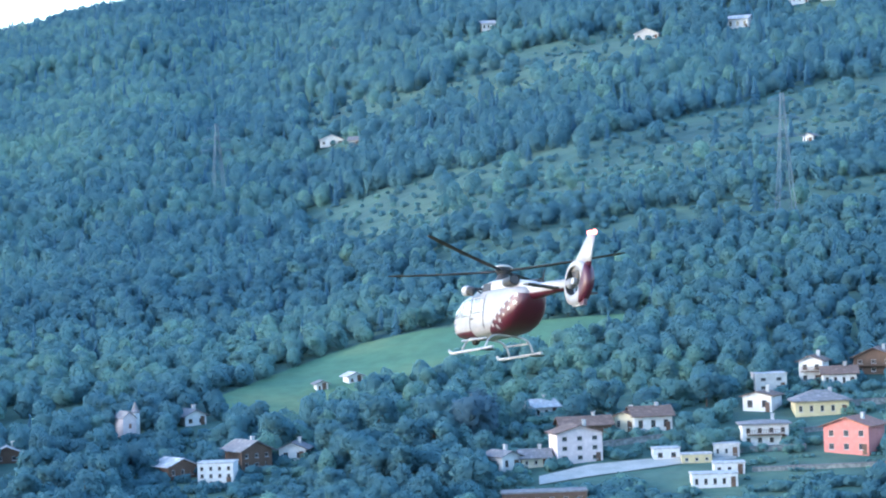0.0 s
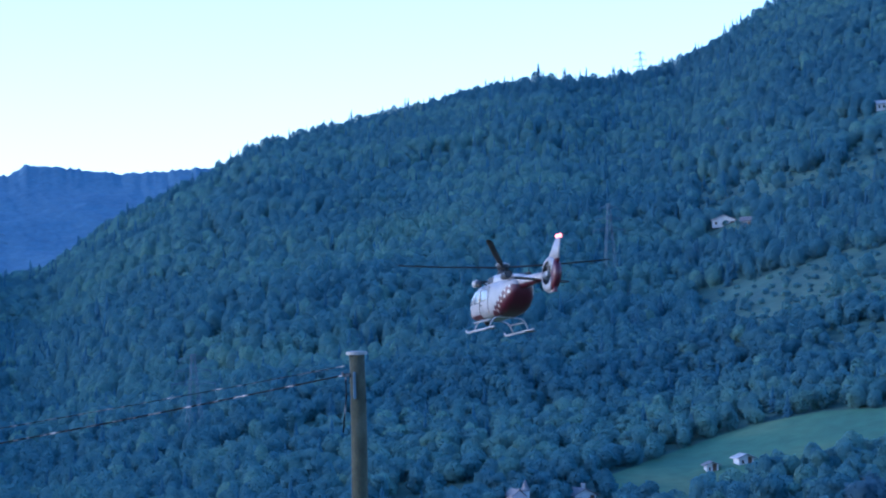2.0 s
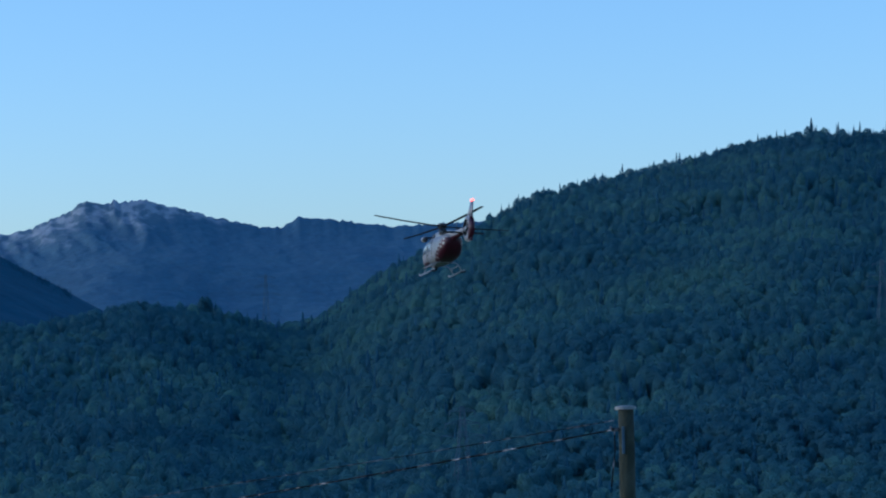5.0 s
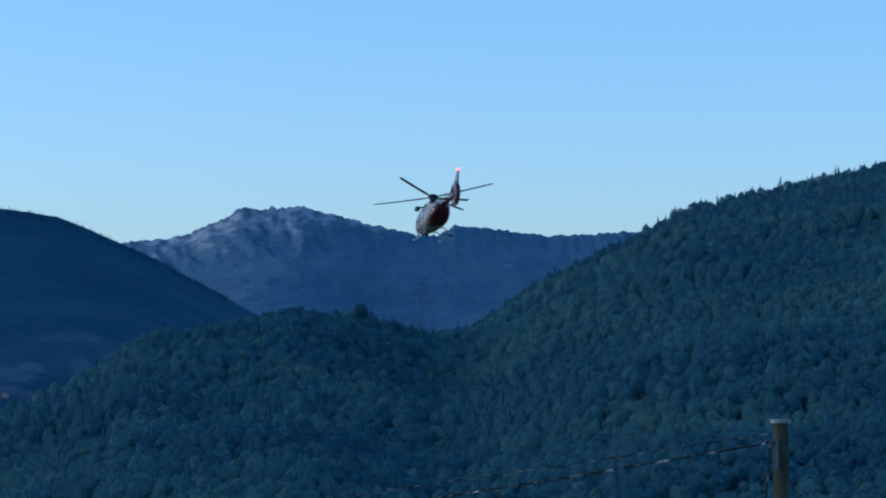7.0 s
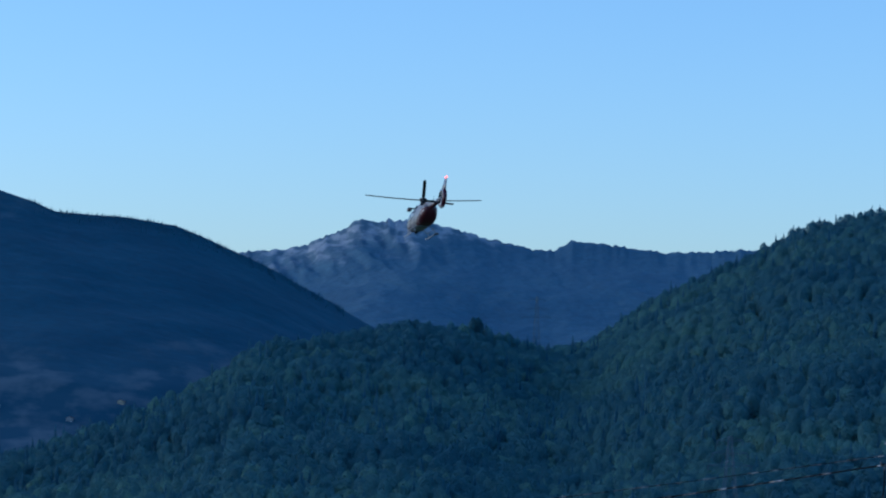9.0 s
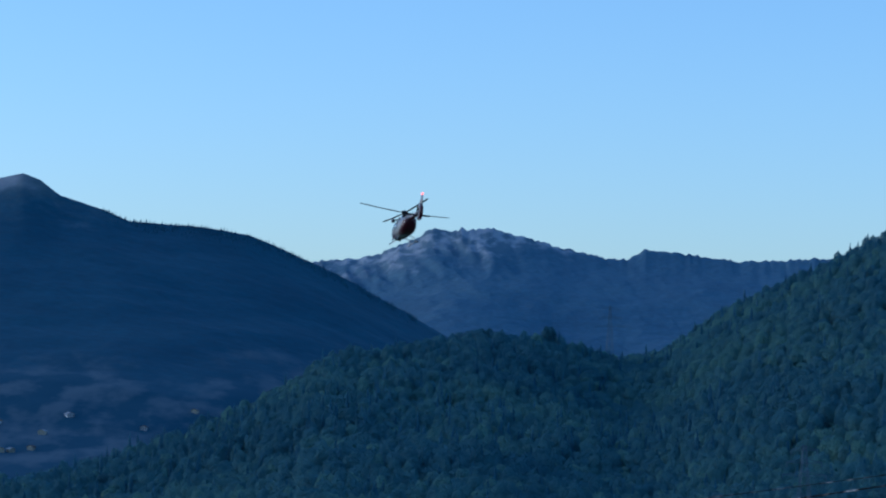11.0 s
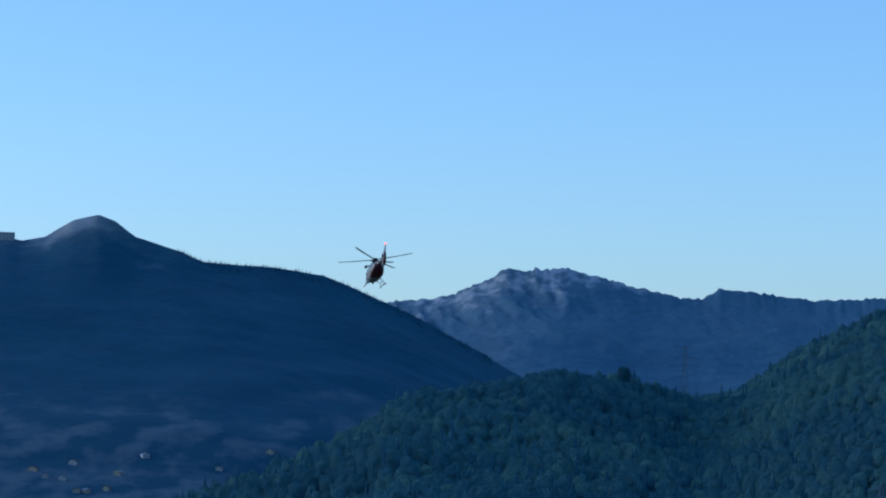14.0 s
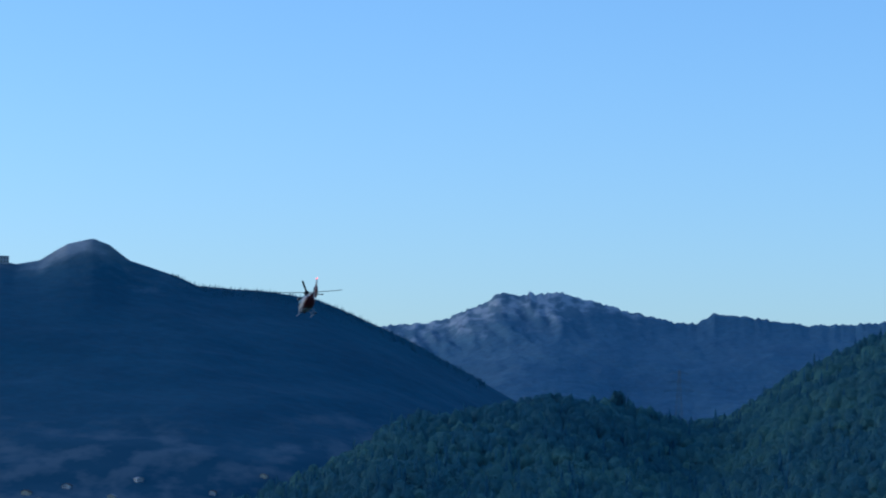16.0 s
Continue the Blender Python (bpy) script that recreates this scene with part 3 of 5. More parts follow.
# ---- houses ----
def house(az, el, width, height, depth=9.0, turn=0.0, roof="gable", wall="white", tiles="brown", storeys=2, bays=3, name="house",
          label="", pitch=0.42, balcony=False, door=True, chimney=True, eaves=0.7, along=False, spot=None):
    """A house on the hillside, its front facing the valley. along: the ridge runs along the front."""
    width, depth = width * 0.84, depth * 0.84
    r, z = spot or on_hill(az, el)
    root = new(name)
    root.matrix_world = Matrix.Translation(at(az, r, z - 0.6)) @ pose(0, 0, 0, 0, 0, -az + turn)
    HOUSES.append((root.location.x, root.location.y, max(width, depth) * 0.75))
    for back in (9, 18, 28, 38) if width > 4 else ():  # keeps the downhill side open to the view
        p = at(az, r - back, 0)
        HOUSES.append((p.x, p.y, width * 0.5 + 3.0))
    height *= 0.88
    w, d, h = width / 2, depth, height + 0.6
    # walls with window openings cut through the front: built in strips round them
    rows = [(0.6 + (height - 0.3) * (i + 0.32) / storeys, 0.6 + (height - 0.3) * (i + 0.8) / storeys) for i in range(storeys)]
    cols = [(-w + width * (j + 0.32) / bays, -w + width * (j + 0.68) / bays) for j in range(bays)]
    bm = bmesh.new()
    t = 0.3
    xs = [-w] + [c for pair in cols for c in pair] + [w]
    for x0, x1 in zip(xs[::2], xs[1::2]):
        box(bm, x0, x1, 0, t, 0, h)
    for x0, x1 in cols:
        zs = [0] + [c for pair in rows for c in pair] + [h]
        for z0, z1 in zip(zs[::2], zs[1::2]):
            box(bm, x0, x1, 0, t, z0, z1)
    box(bm, -w, -w + t, t, d, 0, h)
    box(bm, w - t, w, t, d, 0, h)
    box(bm, -w + t, w - t, d - t, d, 0, h)
    rise = (width if not along else depth) / 2 * pitch
    if roof == "gable" and not along:
        for y0, y1 in ((0, t), (d - t, d)):
            a = [bm.verts.new(p) for p in ((-w, y0, h), (w, y0, h), (0, y0, h + rise))]
            b = [bm.verts.new(p) for p in ((-w, y1, h), (w, y1, h), (0, y1, h + rise))]
            bm.faces.new(a), bm.faces.new(b)
            for i in range(3):
                bm.faces.new((a[i], a[(i + 1) % 3], b[(i + 1) % 3], b[i]))
    elif roof == "gable":
        for x0, x1 in ((-w, -w + t), (w - t, w)):
            a = [bm.verts.new(p) for p in ((x0, 0, h), (x0, d, h), (x0, d / 2, h + rise))]
            b = [bm.verts.new(p) for p in ((x1, 0, h), (x1, d, h), (x1, d / 2, h + rise))]
            bm.faces.new(a), bm.faces.new(b)
            for i in range(3):
                bm.faces.new((a[i], a[(i + 1) % 3], b[(i + 1) % 3], b[i]))
    part("wall", bm, PLASTERS[wall], root)
    # roof
    bm = bmesh.new()
    o, k = eaves, 0.22
    if roof == "flat":
        box(bm, -w - 0.15, w + 0.15, -0.15, d + 0.15, h, h + 0.3)
    elif roof == "hip":
        low = [bm.verts.new(p) for p in ((-w - o, -o, h), (w + o, -o, h), (w + o, d + o, h), (-w - o, d + o, h))]
        up = [bm.verts.new((v.co.x, v.co.y, h + k)) for v in low]
        q = max(w - d / 2, 0.4)
        top = [bm.verts.new((-q, d / 2, h + rise + k)), bm.verts.new((q, d / 2, h + rise + k))]
        bm.faces.new(low)
        for i in range(4):
            bm.faces.new((low[i], low[(i + 1) % 4], up[(i + 1) % 4], up[i]))
        bm.faces.new((up[0], up[1], top[1], top[0])), bm.faces.new((up[2], up[3], top[0], top[1]))
        bm.faces.new((up[1], up[2], top[1])), bm.faces.new((up[3], up[0], top[0]))
    else:
        half = d / 2 if along else w
        m = pose(0, d / 2, 0, 0, 0, 90) if along else pose(0, 0, 0)
        lo, hi = (-w - o, w + o) if along else (-o, d + o)
        for s in (-1, 1):
            if along:
                lo, hi = -w - o, w + o
            drop = o * pitch
            prof = [(s * (half + o), h - drop + 0.02), (0, h + rise + 0.02), (0, h + rise + k), (s * (half + o), h - drop + k)]
            rings = []
            for y in (lo, hi):
                rings.append([bm.verts.new(m @ Vector((x, y, zz))) for x, zz in prof])
            for i in range(4):
                bm.faces.new((rings[0][i], rings[0][(i + 1) % 4], rings[1][(i + 1) % 4], rings[1][i]))
            bm.faces.new(rings[0]), bm.faces.new(rings[1])
    top = part("roof", bm, ROOFS[tiles], root, tiles + " roof")
    if chimney and roof != "flat":
        bm = bmesh.new()
        box(bm, -0.35, 0.35, -0.35, 0.35, 0, 1.6, pose(w * 0.4, d * 0.5, h + rise * 0.5))
        box(bm, -0.45, 0.45, -0.45, 0.45, 1.6, 1.75, pose(w * 0.4, d * 0.5, h + rise * 0.5))
        part("chimney", bm, PLASTERS["grey"], top)
    # windows: a frame set back in the opening, with its pane
    for i, (z0, z1) in enumerate(rows):
        for j, (x0, x1) in enumerate(cols):
            bm = bmesh.new()
            f = 0.09
            box(bm, x0, x0 + f, 0.08, 0.2, z0, z1), box(bm, x1 - f, x1, 0.08, 0.2, z0, z1)
            box(bm, x0 + f, x1 - f, 0.08, 0.2, z0, z0 + f), box(bm, x0 + f, x1 - f, 0.08, 0.2, z1 - f, z1)
            box(bm, x0 - 0.05, x1 + 0.05, -0.08, 0.08, z0 - 0.1, z0 - 0.005)
            win = part("window", bm, WHITE if wall != "white" else PLASTERS["brown"], root)
            bm = bmesh.new()
            box(bm, x0 + f, x1 - f, 0.13, 0.15, z0 + f, z1 - f)
            part("pane", bm, PANE, win)
    if door:
        bm = bmesh.new()
        box(bm, w - 1.45, w - 0.45, -0.06, -0.004, 0.6, 2.7)
        box(bm, w - 1.55, w - 0.35, -0.09, -0.06, 0.5, 0.6)
        part("door", bm, PLASTERS["brown"], root, "brown wooden door")
    if balcony:
        zb = rows[-1][0] - 0.35
        bm = bmesh.new()
        box(bm, -w * 0.8, w * 0.8, -1.3, -0.005, zb - 0.16, zb)
        for k2 in range(17):
            x = -w * 0.8 + w * 1.6 * k2 / 16
            box(bm, x - 0.04, x + 0.04, -1.3, -1.22, zb, zb + 0.95)
        box(bm, -w * 0.8, w * 0.8, -1.32, -1.2, zb + 0.95, zb + 1.03)
        part("balcony", bm, PLASTERS["brown"] if wall != "salmon" else PLASTERS["blush"], root)
    return tagged(root, label or f"{wall} plastered village house with a {tiles} roof", "house", "village houses")


house(21.85, -4.72, 11.6, 7.2, 9, 14, wall="blush", tiles="brown", storeys=3, bays=3, pitch=0.3, label="pale pink three-storey house with a low brown roof", door=True)
house(20.45, -4.82, 5.2, 3.4, 9, 30, wall="white", tiles="slate", storeys=1, bays=2, label="small white gabled cottage with a slate roof")
house(20.95, -4.78, 7.0, 2.4, 8, 6, wall="cream", tiles="slate", storeys=1, bays=3, along=True, label="low cream house with a long slate roof")
house(22.0, -4.22, 13.0, 3.2, 9, 10, wall="brown", tiles="brown", storeys=1, bays=4, along=True, label="long brown timber house with a wide roof")
house(22.75, -4.12, 5.5, 3.8, 8, -15, wall="cream", tiles="brown", storeys=1, bays=2, label="cream house with a brown gable roof")
house(21.2, -3.78, 7.0, 2.8, 8, 25, wall="white", tiles="pale", storeys=1, bays=3, along=True, label="low white building with a pale sheet roof")
house(23.35, -4.14, 10.0, 4.0, 10, 12, wall="white", tiles="brown", storeys=1, bays=3, along=True, label="white house under a broad brown roof")
house(25.45, -3.8, 8.0, 3.9, 8, -20, wall="white", tiles="brown", storeys=1, bays=2, label="white house with a flat brown gable roof", pitch=0.25)
house(25.75, -3.42, 8.5, 4.6, 9, 8, roof="flat", wall="grey", tiles="pale", storeys=2, bays=2, label="modern grey cubic house with a flat roof", chimney=False)
house(26.55, -3.28, 6.6, 6.0, 8, -12, wall="white", tiles="brown", storeys=2, bays=2, label="tall white gabled house with dark windows", balcony=True)
house(27.12, -3.36, 9.0, 3.6, 8, 5, wall="white", tiles="brown", storeys=1, bays=4, along=True, label="white low wing with a brown roof")
house(27.8, -3.12, 11.0, 4.6, 10, -8, wall="brown", tiles="brown", storeys=2, bays=3, label="dark brown timber chalet with a broad roof", balcony=True)
house(26.75, -3.92, 14.0, 3.6, 10, 8, roof="hip", wall="yellow", tiles="slate", storeys=1, bays=5, label="yellow bungalow with a grey hipped roof", pitch=0.35, balcony=False)
house(25.6, -4.48, 11.6, 5.0, 9, 6, roof="hip", wall="white", tiles="slate", storeys=2, bays=4, label="white two-storey house with a railed balcony", pitch=0.12, balcony=True)
house(27.2, -4.7, 12.0, 6.6, 10, -24, wall="salmon", tiles="rust", storeys=2, bays=3, label="salmon-red gabled house with a dark tiled roof", pitch=0.34)
house(23.6, -4.72, 6.6, 2.6, 6, 6, roof="flat", wall="white", tiles="pale", storeys=1, bays=2, label="white flat-roofed block with wide windows", chimney=False, door=False)
house(24.2, -4.8, 7.5, 2.0, 5, 4, roof="flat", wall="yellow", tiles="pale", storeys=1, bays=3, label="low yellow annexe with a pale flat roof", chimney=False, door=False)
house(24.8, -4.7, 6.5, 3.0, 6, 0, roof="flat", wall="grey", tiles="pale", storeys=1, bays=3, label="pale grey flat-roofed workshop", chimney=False)
house(24.55, -5.3, 11.0, 3.0, 7, 5, roof="flat", wall="white", tiles="pale", storeys=1, bays=5, label="white terraced flat-roofed house", chimney=False)
house(24.85, -5.05, 7.5, 2.6, 6, 5, roof="flat", wall="white", tiles="pale", storeys=1, bays=3, label="white upper terrace block with a flat roof", chimney=False)
house(21.1, -5.62, 20.0, 3.6, 8, 2, roof="flat", wall="brown", tiles="slate", storeys=1, bays=6, label="long dark shed with a flat grey roof", chimney=False)
house(13.8, -4.72, 8.0, 3.2, 9, 28, wall="brown", tiles="pale", storeys=1, bays=3, label="dark wooden barn with a pale sheet roof", chimney=False)
house(14.45, -4.92, 9.0, 5.6, 8, -10, roof="flat", wall="white", tiles="pale", storeys=3, bays=4, label="white three-storey building with rows of windows", chimney=False)
house(15.3, -4.6, 9.0, 4.8, 10, 30, wall="brown", tiles="slate", storeys=2, bays=3, label="dark brown timber house with a steep roof", pitch=0.5)
house(16.02, -4.46, 7.0, 3.0, 8, -10, wall="white", tiles="slate", storeys=1, bays=2, label="white gabled cottage among trees", pitch=0.45)
house(14.1, -3.66, 6.4, 2.6, 8, 25, wall="white", tiles="slate", storeys=1, bays=2, label="white cottage with a grey gable among trees", pitch=0.5)
house(10.3, -4.25, 8.0, 2.6, 8, 0, wall="brown", tiles="pale", storeys=1, bays=2, label="brown chalet with a pale gable roof", pitch=0.4)
house(16.68, -3.08, 3.4, 2.2, 5, 10, wall="white", tiles="slate", storeys=1, bays=2, label="tiny white hut at the edge of the meadow", chimney=False)
house(17.36, -2.95, 4.4, 2.2, 5, 20, wall="white", tiles="pale", storeys=1, bays=2, label="small white hut with a pale roof by the meadow", chimney=False)
for i, (az, el, w, h, wall, tiles) in enumerate(((20.32, 4.1, 8, 4, "white", "pale"), (17.15, 3.7, 11, 3, "brown", "pale"), (17.8, 3.88, 5, 4, "white", "slate"), (23.5, 3.78, 12, 3, "grey", "pale"),
                                                 (25.34, 3.92, 11, 5, "white", "pale"), (26.6, 4.35, 9, 6, "white", "slate"), (27.2, 4.4, 9, 8, "white", "slate"), (17.05, 1.88, 11, 3, "white", "pale"),
                                                 (17.5, 1.85, 5, 3, "grey", "slate"), (26.66, 1.55, 4, 3, "white", "slate"))):
    house(az, el, w * 1.1, h * 1.05, 9, 12 - 7 * (i % 5), wall=wall, tiles=tiles, storeys=1, bays=3, label=f"{wall} mountain farmhouse on the upper slope", along=i % 2 == 0, chimney=False)


def chapel(az, el):
    r, z = on_hill(az, el)
    root = new("chapel")
    root.matrix_world = Matrix.Translation(at(az, r, z - 1)) @ pose(0, 0, 0, 0, 0, -az + 24) @ Matrix.Scale(0.7, 4)
    for back in (0, 8, 16, 24):
        p = at(az, r - back, 0)
        HOUSES.append((p.x, p.y, 4.5))
    bm = bmesh.new()
    for x0, x1 in ((-3.2, -1.2), (-0.2, 1.4)):
        box(bm, x0, x1, 0, 7, 0, 8)
    box(bm, -1.2, -0.2, 0, 7, 0, 4.6), box(bm, -1.2, -0.2, 0, 7, 6.2, 8), box(bm, -1.2, -0.2, 0.4, 7, 4.6, 6.2)
    a = [bm.verts.new(p) for p in ((-3.2, 0, 8), (1.4, 0, 8), (-0.9, 0, 10))]
    b = [bm.verts.new((v.co.x, 7, v.co.z)) for v in a]
    bm.faces.new(a), bm.faces.new(b)
    for i in range(3):
        bm.faces.new((a[i], a[(i + 1) % 3], b[(i + 1) % 3], b[i]))
    part("wall", bm, PLASTERS["blush"], root)
    bm = bmesh.new()
    box(bm, -1.15, -0.25, 0.2, 0.35, 4.65, 6.15)
    part("window", bm, ROOFS["rust"], root, "red-shuttered window")
    tower = part("tower", tube(bmesh.new(), ((2.6, 3, 0), (2.6, 3, 9.4)), 1.35, 12), PLASTERS["white"], root)
    part("spire", tube(bmesh.new(), ((2.6, 3, 9.4), (2.6, 3, 9.7), (2.6, 3, 11.2), (2.6, 3, 13.2)), [1.6, 1.6, 0.8, 0.06], 12), ROOFS["slate"], tower)
    bm = bmesh.new()
    for s in (-1, 1):
        p = [(-0.9 + s * 2.6, 7.75), (-0.9, 10.05), (-0.9, 10.3), (-0.9 + s * 2.6, 8.0)]
        q = [[bm.verts.new((x, y, zz)) for x, zz in p] for y in (-0.4, 7.4)]
        for i in range(4):
            bm.faces.new((q[0][i], q[0][(i + 1) % 4], q[1][(i + 1) % 4], q[1][i]))
        bm.faces.new(q[0]), bm.faces.new(q[1])
    part("roof", bm, ROOFS["slate"], root)
    return tagged(root, "white chapel with a round spired turret among trees", "chapel")


chapel(12.82, -3.86)

# the pale road below the village
ROAD_TOP = crest(((20.9, -5.0), (22.0, -4.78), (23.9, -4.66), (25.2, -4.66)))
ROAD_LOW = crest(((20.9, -5.16), (22.0, -5.02), (23.9, -4.82), (25.2, -4.74)))
patch("road", 21.0, 25.0, ROAD_TOP, ROAD_LOW, PALE_ROAD, "pale gravel road climbing past the houses", 0.25)
TRACK_TOP = crest(((9.4, -3.02), (11.3, -3.06)))
TRACK_LOW = crest(((9.4, -3.1), (11.3, -3.12)))
patch("track", 9.6, 11.2, TRACK_TOP, TRACK_LOW, PALE_ROAD, "pale track cut into the wooded slope", 1.6)

def retaining_wall(a0, a1, el0, el1, height, label):
    """A low wall following the hillside, with a coping."""
    root = new("retaining_wall")
    root.location = at((a0 + a1) / 2, *on_hill((a0 + a1) / 2, (el0 + el1) / 2))
    n = max(3, int((a1 - a0) / 0.25))
    for name, up0, up1, thick, mat in (("masonry", -0.8, height, 0.35, STONE), ("coping", height, height + 0.14, 0.45, ROOFS["slate"])):
        bm, rings = bmesh.new(), []
        for k in range(n + 1):
            t = k / n
            r, z = on_hill(a0 + (a1 - a0) * t, el0 + (el1 - el0) * t)
            az = a0 + (a1 - a0) * t
            rings.append([bm.verts.new(at(az, r + dr, z + dz) - root.location) for dr, dz in ((-thick, up0), (thick, up0), (thick, up1), (-thick, up1))])
        for p, q in zip(rings, rings[1:]):
            for i in range(4):
                bm.faces.new((p[i], p[(i + 1) % 4], q[(i + 1) % 4], q[i]))
        bm.faces.new(rings[0]), bm.faces.new(rings[-1])
        part(name, bm, mat, root)
    return tagged(root, label, "wall", "garden walls")


retaining_wall(26.9, 28.3, -3.76, -3.7, 1.2, "pale retaining wall below a terrace of houses")
retaining_wall(25.9, 28.3, -4.28, -4.1, 0.9, "low grey terrace wall in the gardens")
retaining_wall(24.6, 26.4, -4.62, -4.58, 1.0, "low pale garden wall beside the road")
retaining_wall(22.3, 23.6, -4.42, -4.3, 1.1, "pale yard wall between the houses")
retaining_wall(25.3, 28.3, -5.0, -4.95, 0.8, "low dry-stone wall above the vines")

# ---- woods ----
rng = random.Random(11)
near, mid, far, spires, spires_far, singles, thicket = [], [], [], [], [], [], []
r = HILL_FOOT + 4
while r < 2710:
    gap = 5.3 if r < 1000 else 6.4 if r < 1500 else 7.8
    step = math.degrees(gap / r)
    for az in np.arange(-12.6, 29.2, step):
        a, q = az + rng.uniform(-0.5, 0.5) * step, r + rng.uniform(-0.5, 0.5) * gap
        R = float(HILL_FAR(a))
        if q > R + 3:
            continue
        x, y = q * math.sin(radians(a)), q * math.cos(radians(a))
        z = float(hill_height(a, q))
        el = math.degrees(math.atan2(z, q))
        if not wooded(a, el, x, y, rng):
            if el > -1.6 and rng.random() < 0.55:
                thicket.append((x, y, z - 0.3, rng.uniform(0, 6.28), rng.uniform(0.22, 0.5), rng.randrange(6)))
            continue
        size = rng.uniform(0.62, 0.9) * gap / 5.3 * (1 + 0.35 * float(grain(x / 40, y / 40, 2)))
        crestward = max(0.0, 1 - (R - q) / 120)
        tall = not (a > 11 and el < -2.4) and rng.random() < 0.05 + 0.22 * crestward * (a > 2) + 0.9 * max(0, float(grain(x / 200 + 9, y / 200, 2)))
        if tall:
            (spires if q < 1200 else spires_far).append((x, y, z - 0.3, rng.uniform(0, 6.28), size * rng.uniform(0.75, 1.05), rng.randrange(3)))
        elif a > 10 and q < HILL_FOOT + 95 and len(singles) < 150 and rng.random() < 0.2:
            singles.append((x, y, z - 0.3, rng.uniform(0, 6.28), size * 1.25))
        else:
            (near if q < 960 and a > 8 else mid if q < 1400 else far).append((x, y, z - 0.8, rng.uniform(0, 6.28), size, rng.randrange(10)))
    r += gap
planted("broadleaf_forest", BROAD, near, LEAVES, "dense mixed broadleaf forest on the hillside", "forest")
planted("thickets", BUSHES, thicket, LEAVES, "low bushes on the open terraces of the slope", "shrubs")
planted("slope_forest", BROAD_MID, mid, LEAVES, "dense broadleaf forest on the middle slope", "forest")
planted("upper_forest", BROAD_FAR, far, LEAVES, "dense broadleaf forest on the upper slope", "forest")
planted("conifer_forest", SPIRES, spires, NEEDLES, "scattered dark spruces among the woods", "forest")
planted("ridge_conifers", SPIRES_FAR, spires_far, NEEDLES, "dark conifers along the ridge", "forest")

# shrubs and hedges between the houses, and rows of vines on the lowest terraces
shrubs, vines = [], []
for k in range(8000):
    a, el = rng.uniform(19.2, 29.2), rng.uniform(-5.8, -2.6)
    if k % 4 == 0:
        a, el = rng.uniform(11.5, 17.5), rng.uniform(-5.2, -3.8)
    r, z = on_hill(a, el)
    x, y = r * math.sin(radians(a)), r * math.cos(radians(a))
    if any((x - hx) ** 2 + (y - hy) ** 2 < (0.5 * reach) ** 2 for hx, hy, reach in HOUSES) or float(grain(x / 18, y / 18, 2)) < -0.07:
        continue
    if 20.8 < a < 25.3 and ROAD_LOW(a) - 0.2 < el < ROAD_TOP(a) + 0.05:
        continue
    shrubs.append((x, y, float(z) - 0.2, rng.uniform(0, 6.28), rng.uniform(0.12, 0.42), rng.randrange(6)))
for r in np.arange(HILL_FOOT + 4, HILL_FOOT + 60, 5.0):
    for a in np.arange(25.2, 29.4, 0.11):
        x, y = r * math.sin(radians(a)), r * math.cos(radians(a))
        if any((x - hx) ** 2 + (y - hy) ** 2 < (0.6 * reach) ** 2 for hx, hy, reach in HOUSES):
            continue
        vines.append((x, y, float(hill_height(a, r)) - 0.1, rng.uniform(0, 6.28), rng.uniform(0.12, 0.19), rng.randrange(6)))
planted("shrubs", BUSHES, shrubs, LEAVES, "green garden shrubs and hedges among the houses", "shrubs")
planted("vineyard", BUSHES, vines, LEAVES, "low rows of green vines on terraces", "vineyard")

# single trees of the village: trunk and crown
crowns = []
for v, q, n in FINE:
    ob = sheet("crown", v + np.array((0, 0, 1.2)), q, LEAVES, normals=n, tints=np.full(len(v), 0.5))
    crowns.append(ob.data)
    bpy.data.objects.remove(ob)
bm = tube(bmesh.new(), ((0, 0, -0.5), (0.05, 0, 2), (0.2, 0.1, 5), (0.3, 0.15, 7)), [0.3, 0.22, 0.14, 0.05], 8)
for t in (0.4, 2.4, 4.5):
    tube(bm, ((0.1, 0.05, 3), (1.0 * math.cos(t), 1.0 * math.sin(t), 4.6), (1.9 * math.cos(t), 1.9 * math.sin(t), 6)), [0.12, 0.09, 0.04], 6)
trunk_ob = part("trunk", bm, BARK)
for i, (x, y, z, turn, size) in enumerate(singles):
    tree = tagged(new("tree"), "leafy green broadleaf tree by the village", "tree", "village trees")
    tree.matrix_world = pose(x, y, z, 0, 0, math.degrees(turn)) @ Matrix.Scale(size, 4)
    new("crown", crowns[i % 5]).parent = tree
    new("trunk", trunk_ob.data).parent = tree
bpy.data.objects.remove(trunk_ob)

# a hamlet far across the valley, at the foot of the wooded mountain
def across(az, el):
    """The place on the wooded mountain that lies at that heading and elevation."""
    r = np.linspace(1650, 3000, 900)
    e = np.degrees(np.arctan2(left_height(np.full_like(r, az), r), r))
    q = float(r[int(np.argmax(e >= el))])
    return q, float(left_height(np.array(az), np.array(q)))


for az, el in HAMLET:
    house(az, 0, 5 + 2.5 * rng.random(), 3.0, 6, rng.uniform(-30, 30), wall=rng.choice(("white", "cream", "white")), tiles=rng.choice(("slate", "brown", "pale")), storeys=2, bays=3,
          label="small far-off valley house", chimney=False, door=False, spot=across(az, el))
house(-11.42, 0, 19, 9.0, 10, 8, roof="flat", wall="grey", tiles="slate", storeys=2, bays=5, name="mountain_hut", label="grey flat-roofed mountain hut on the summit ridge", chimney=False, door=False,
      spot=(2985, float(left_height(np.array(-11.42), np.array(2985.0)))))

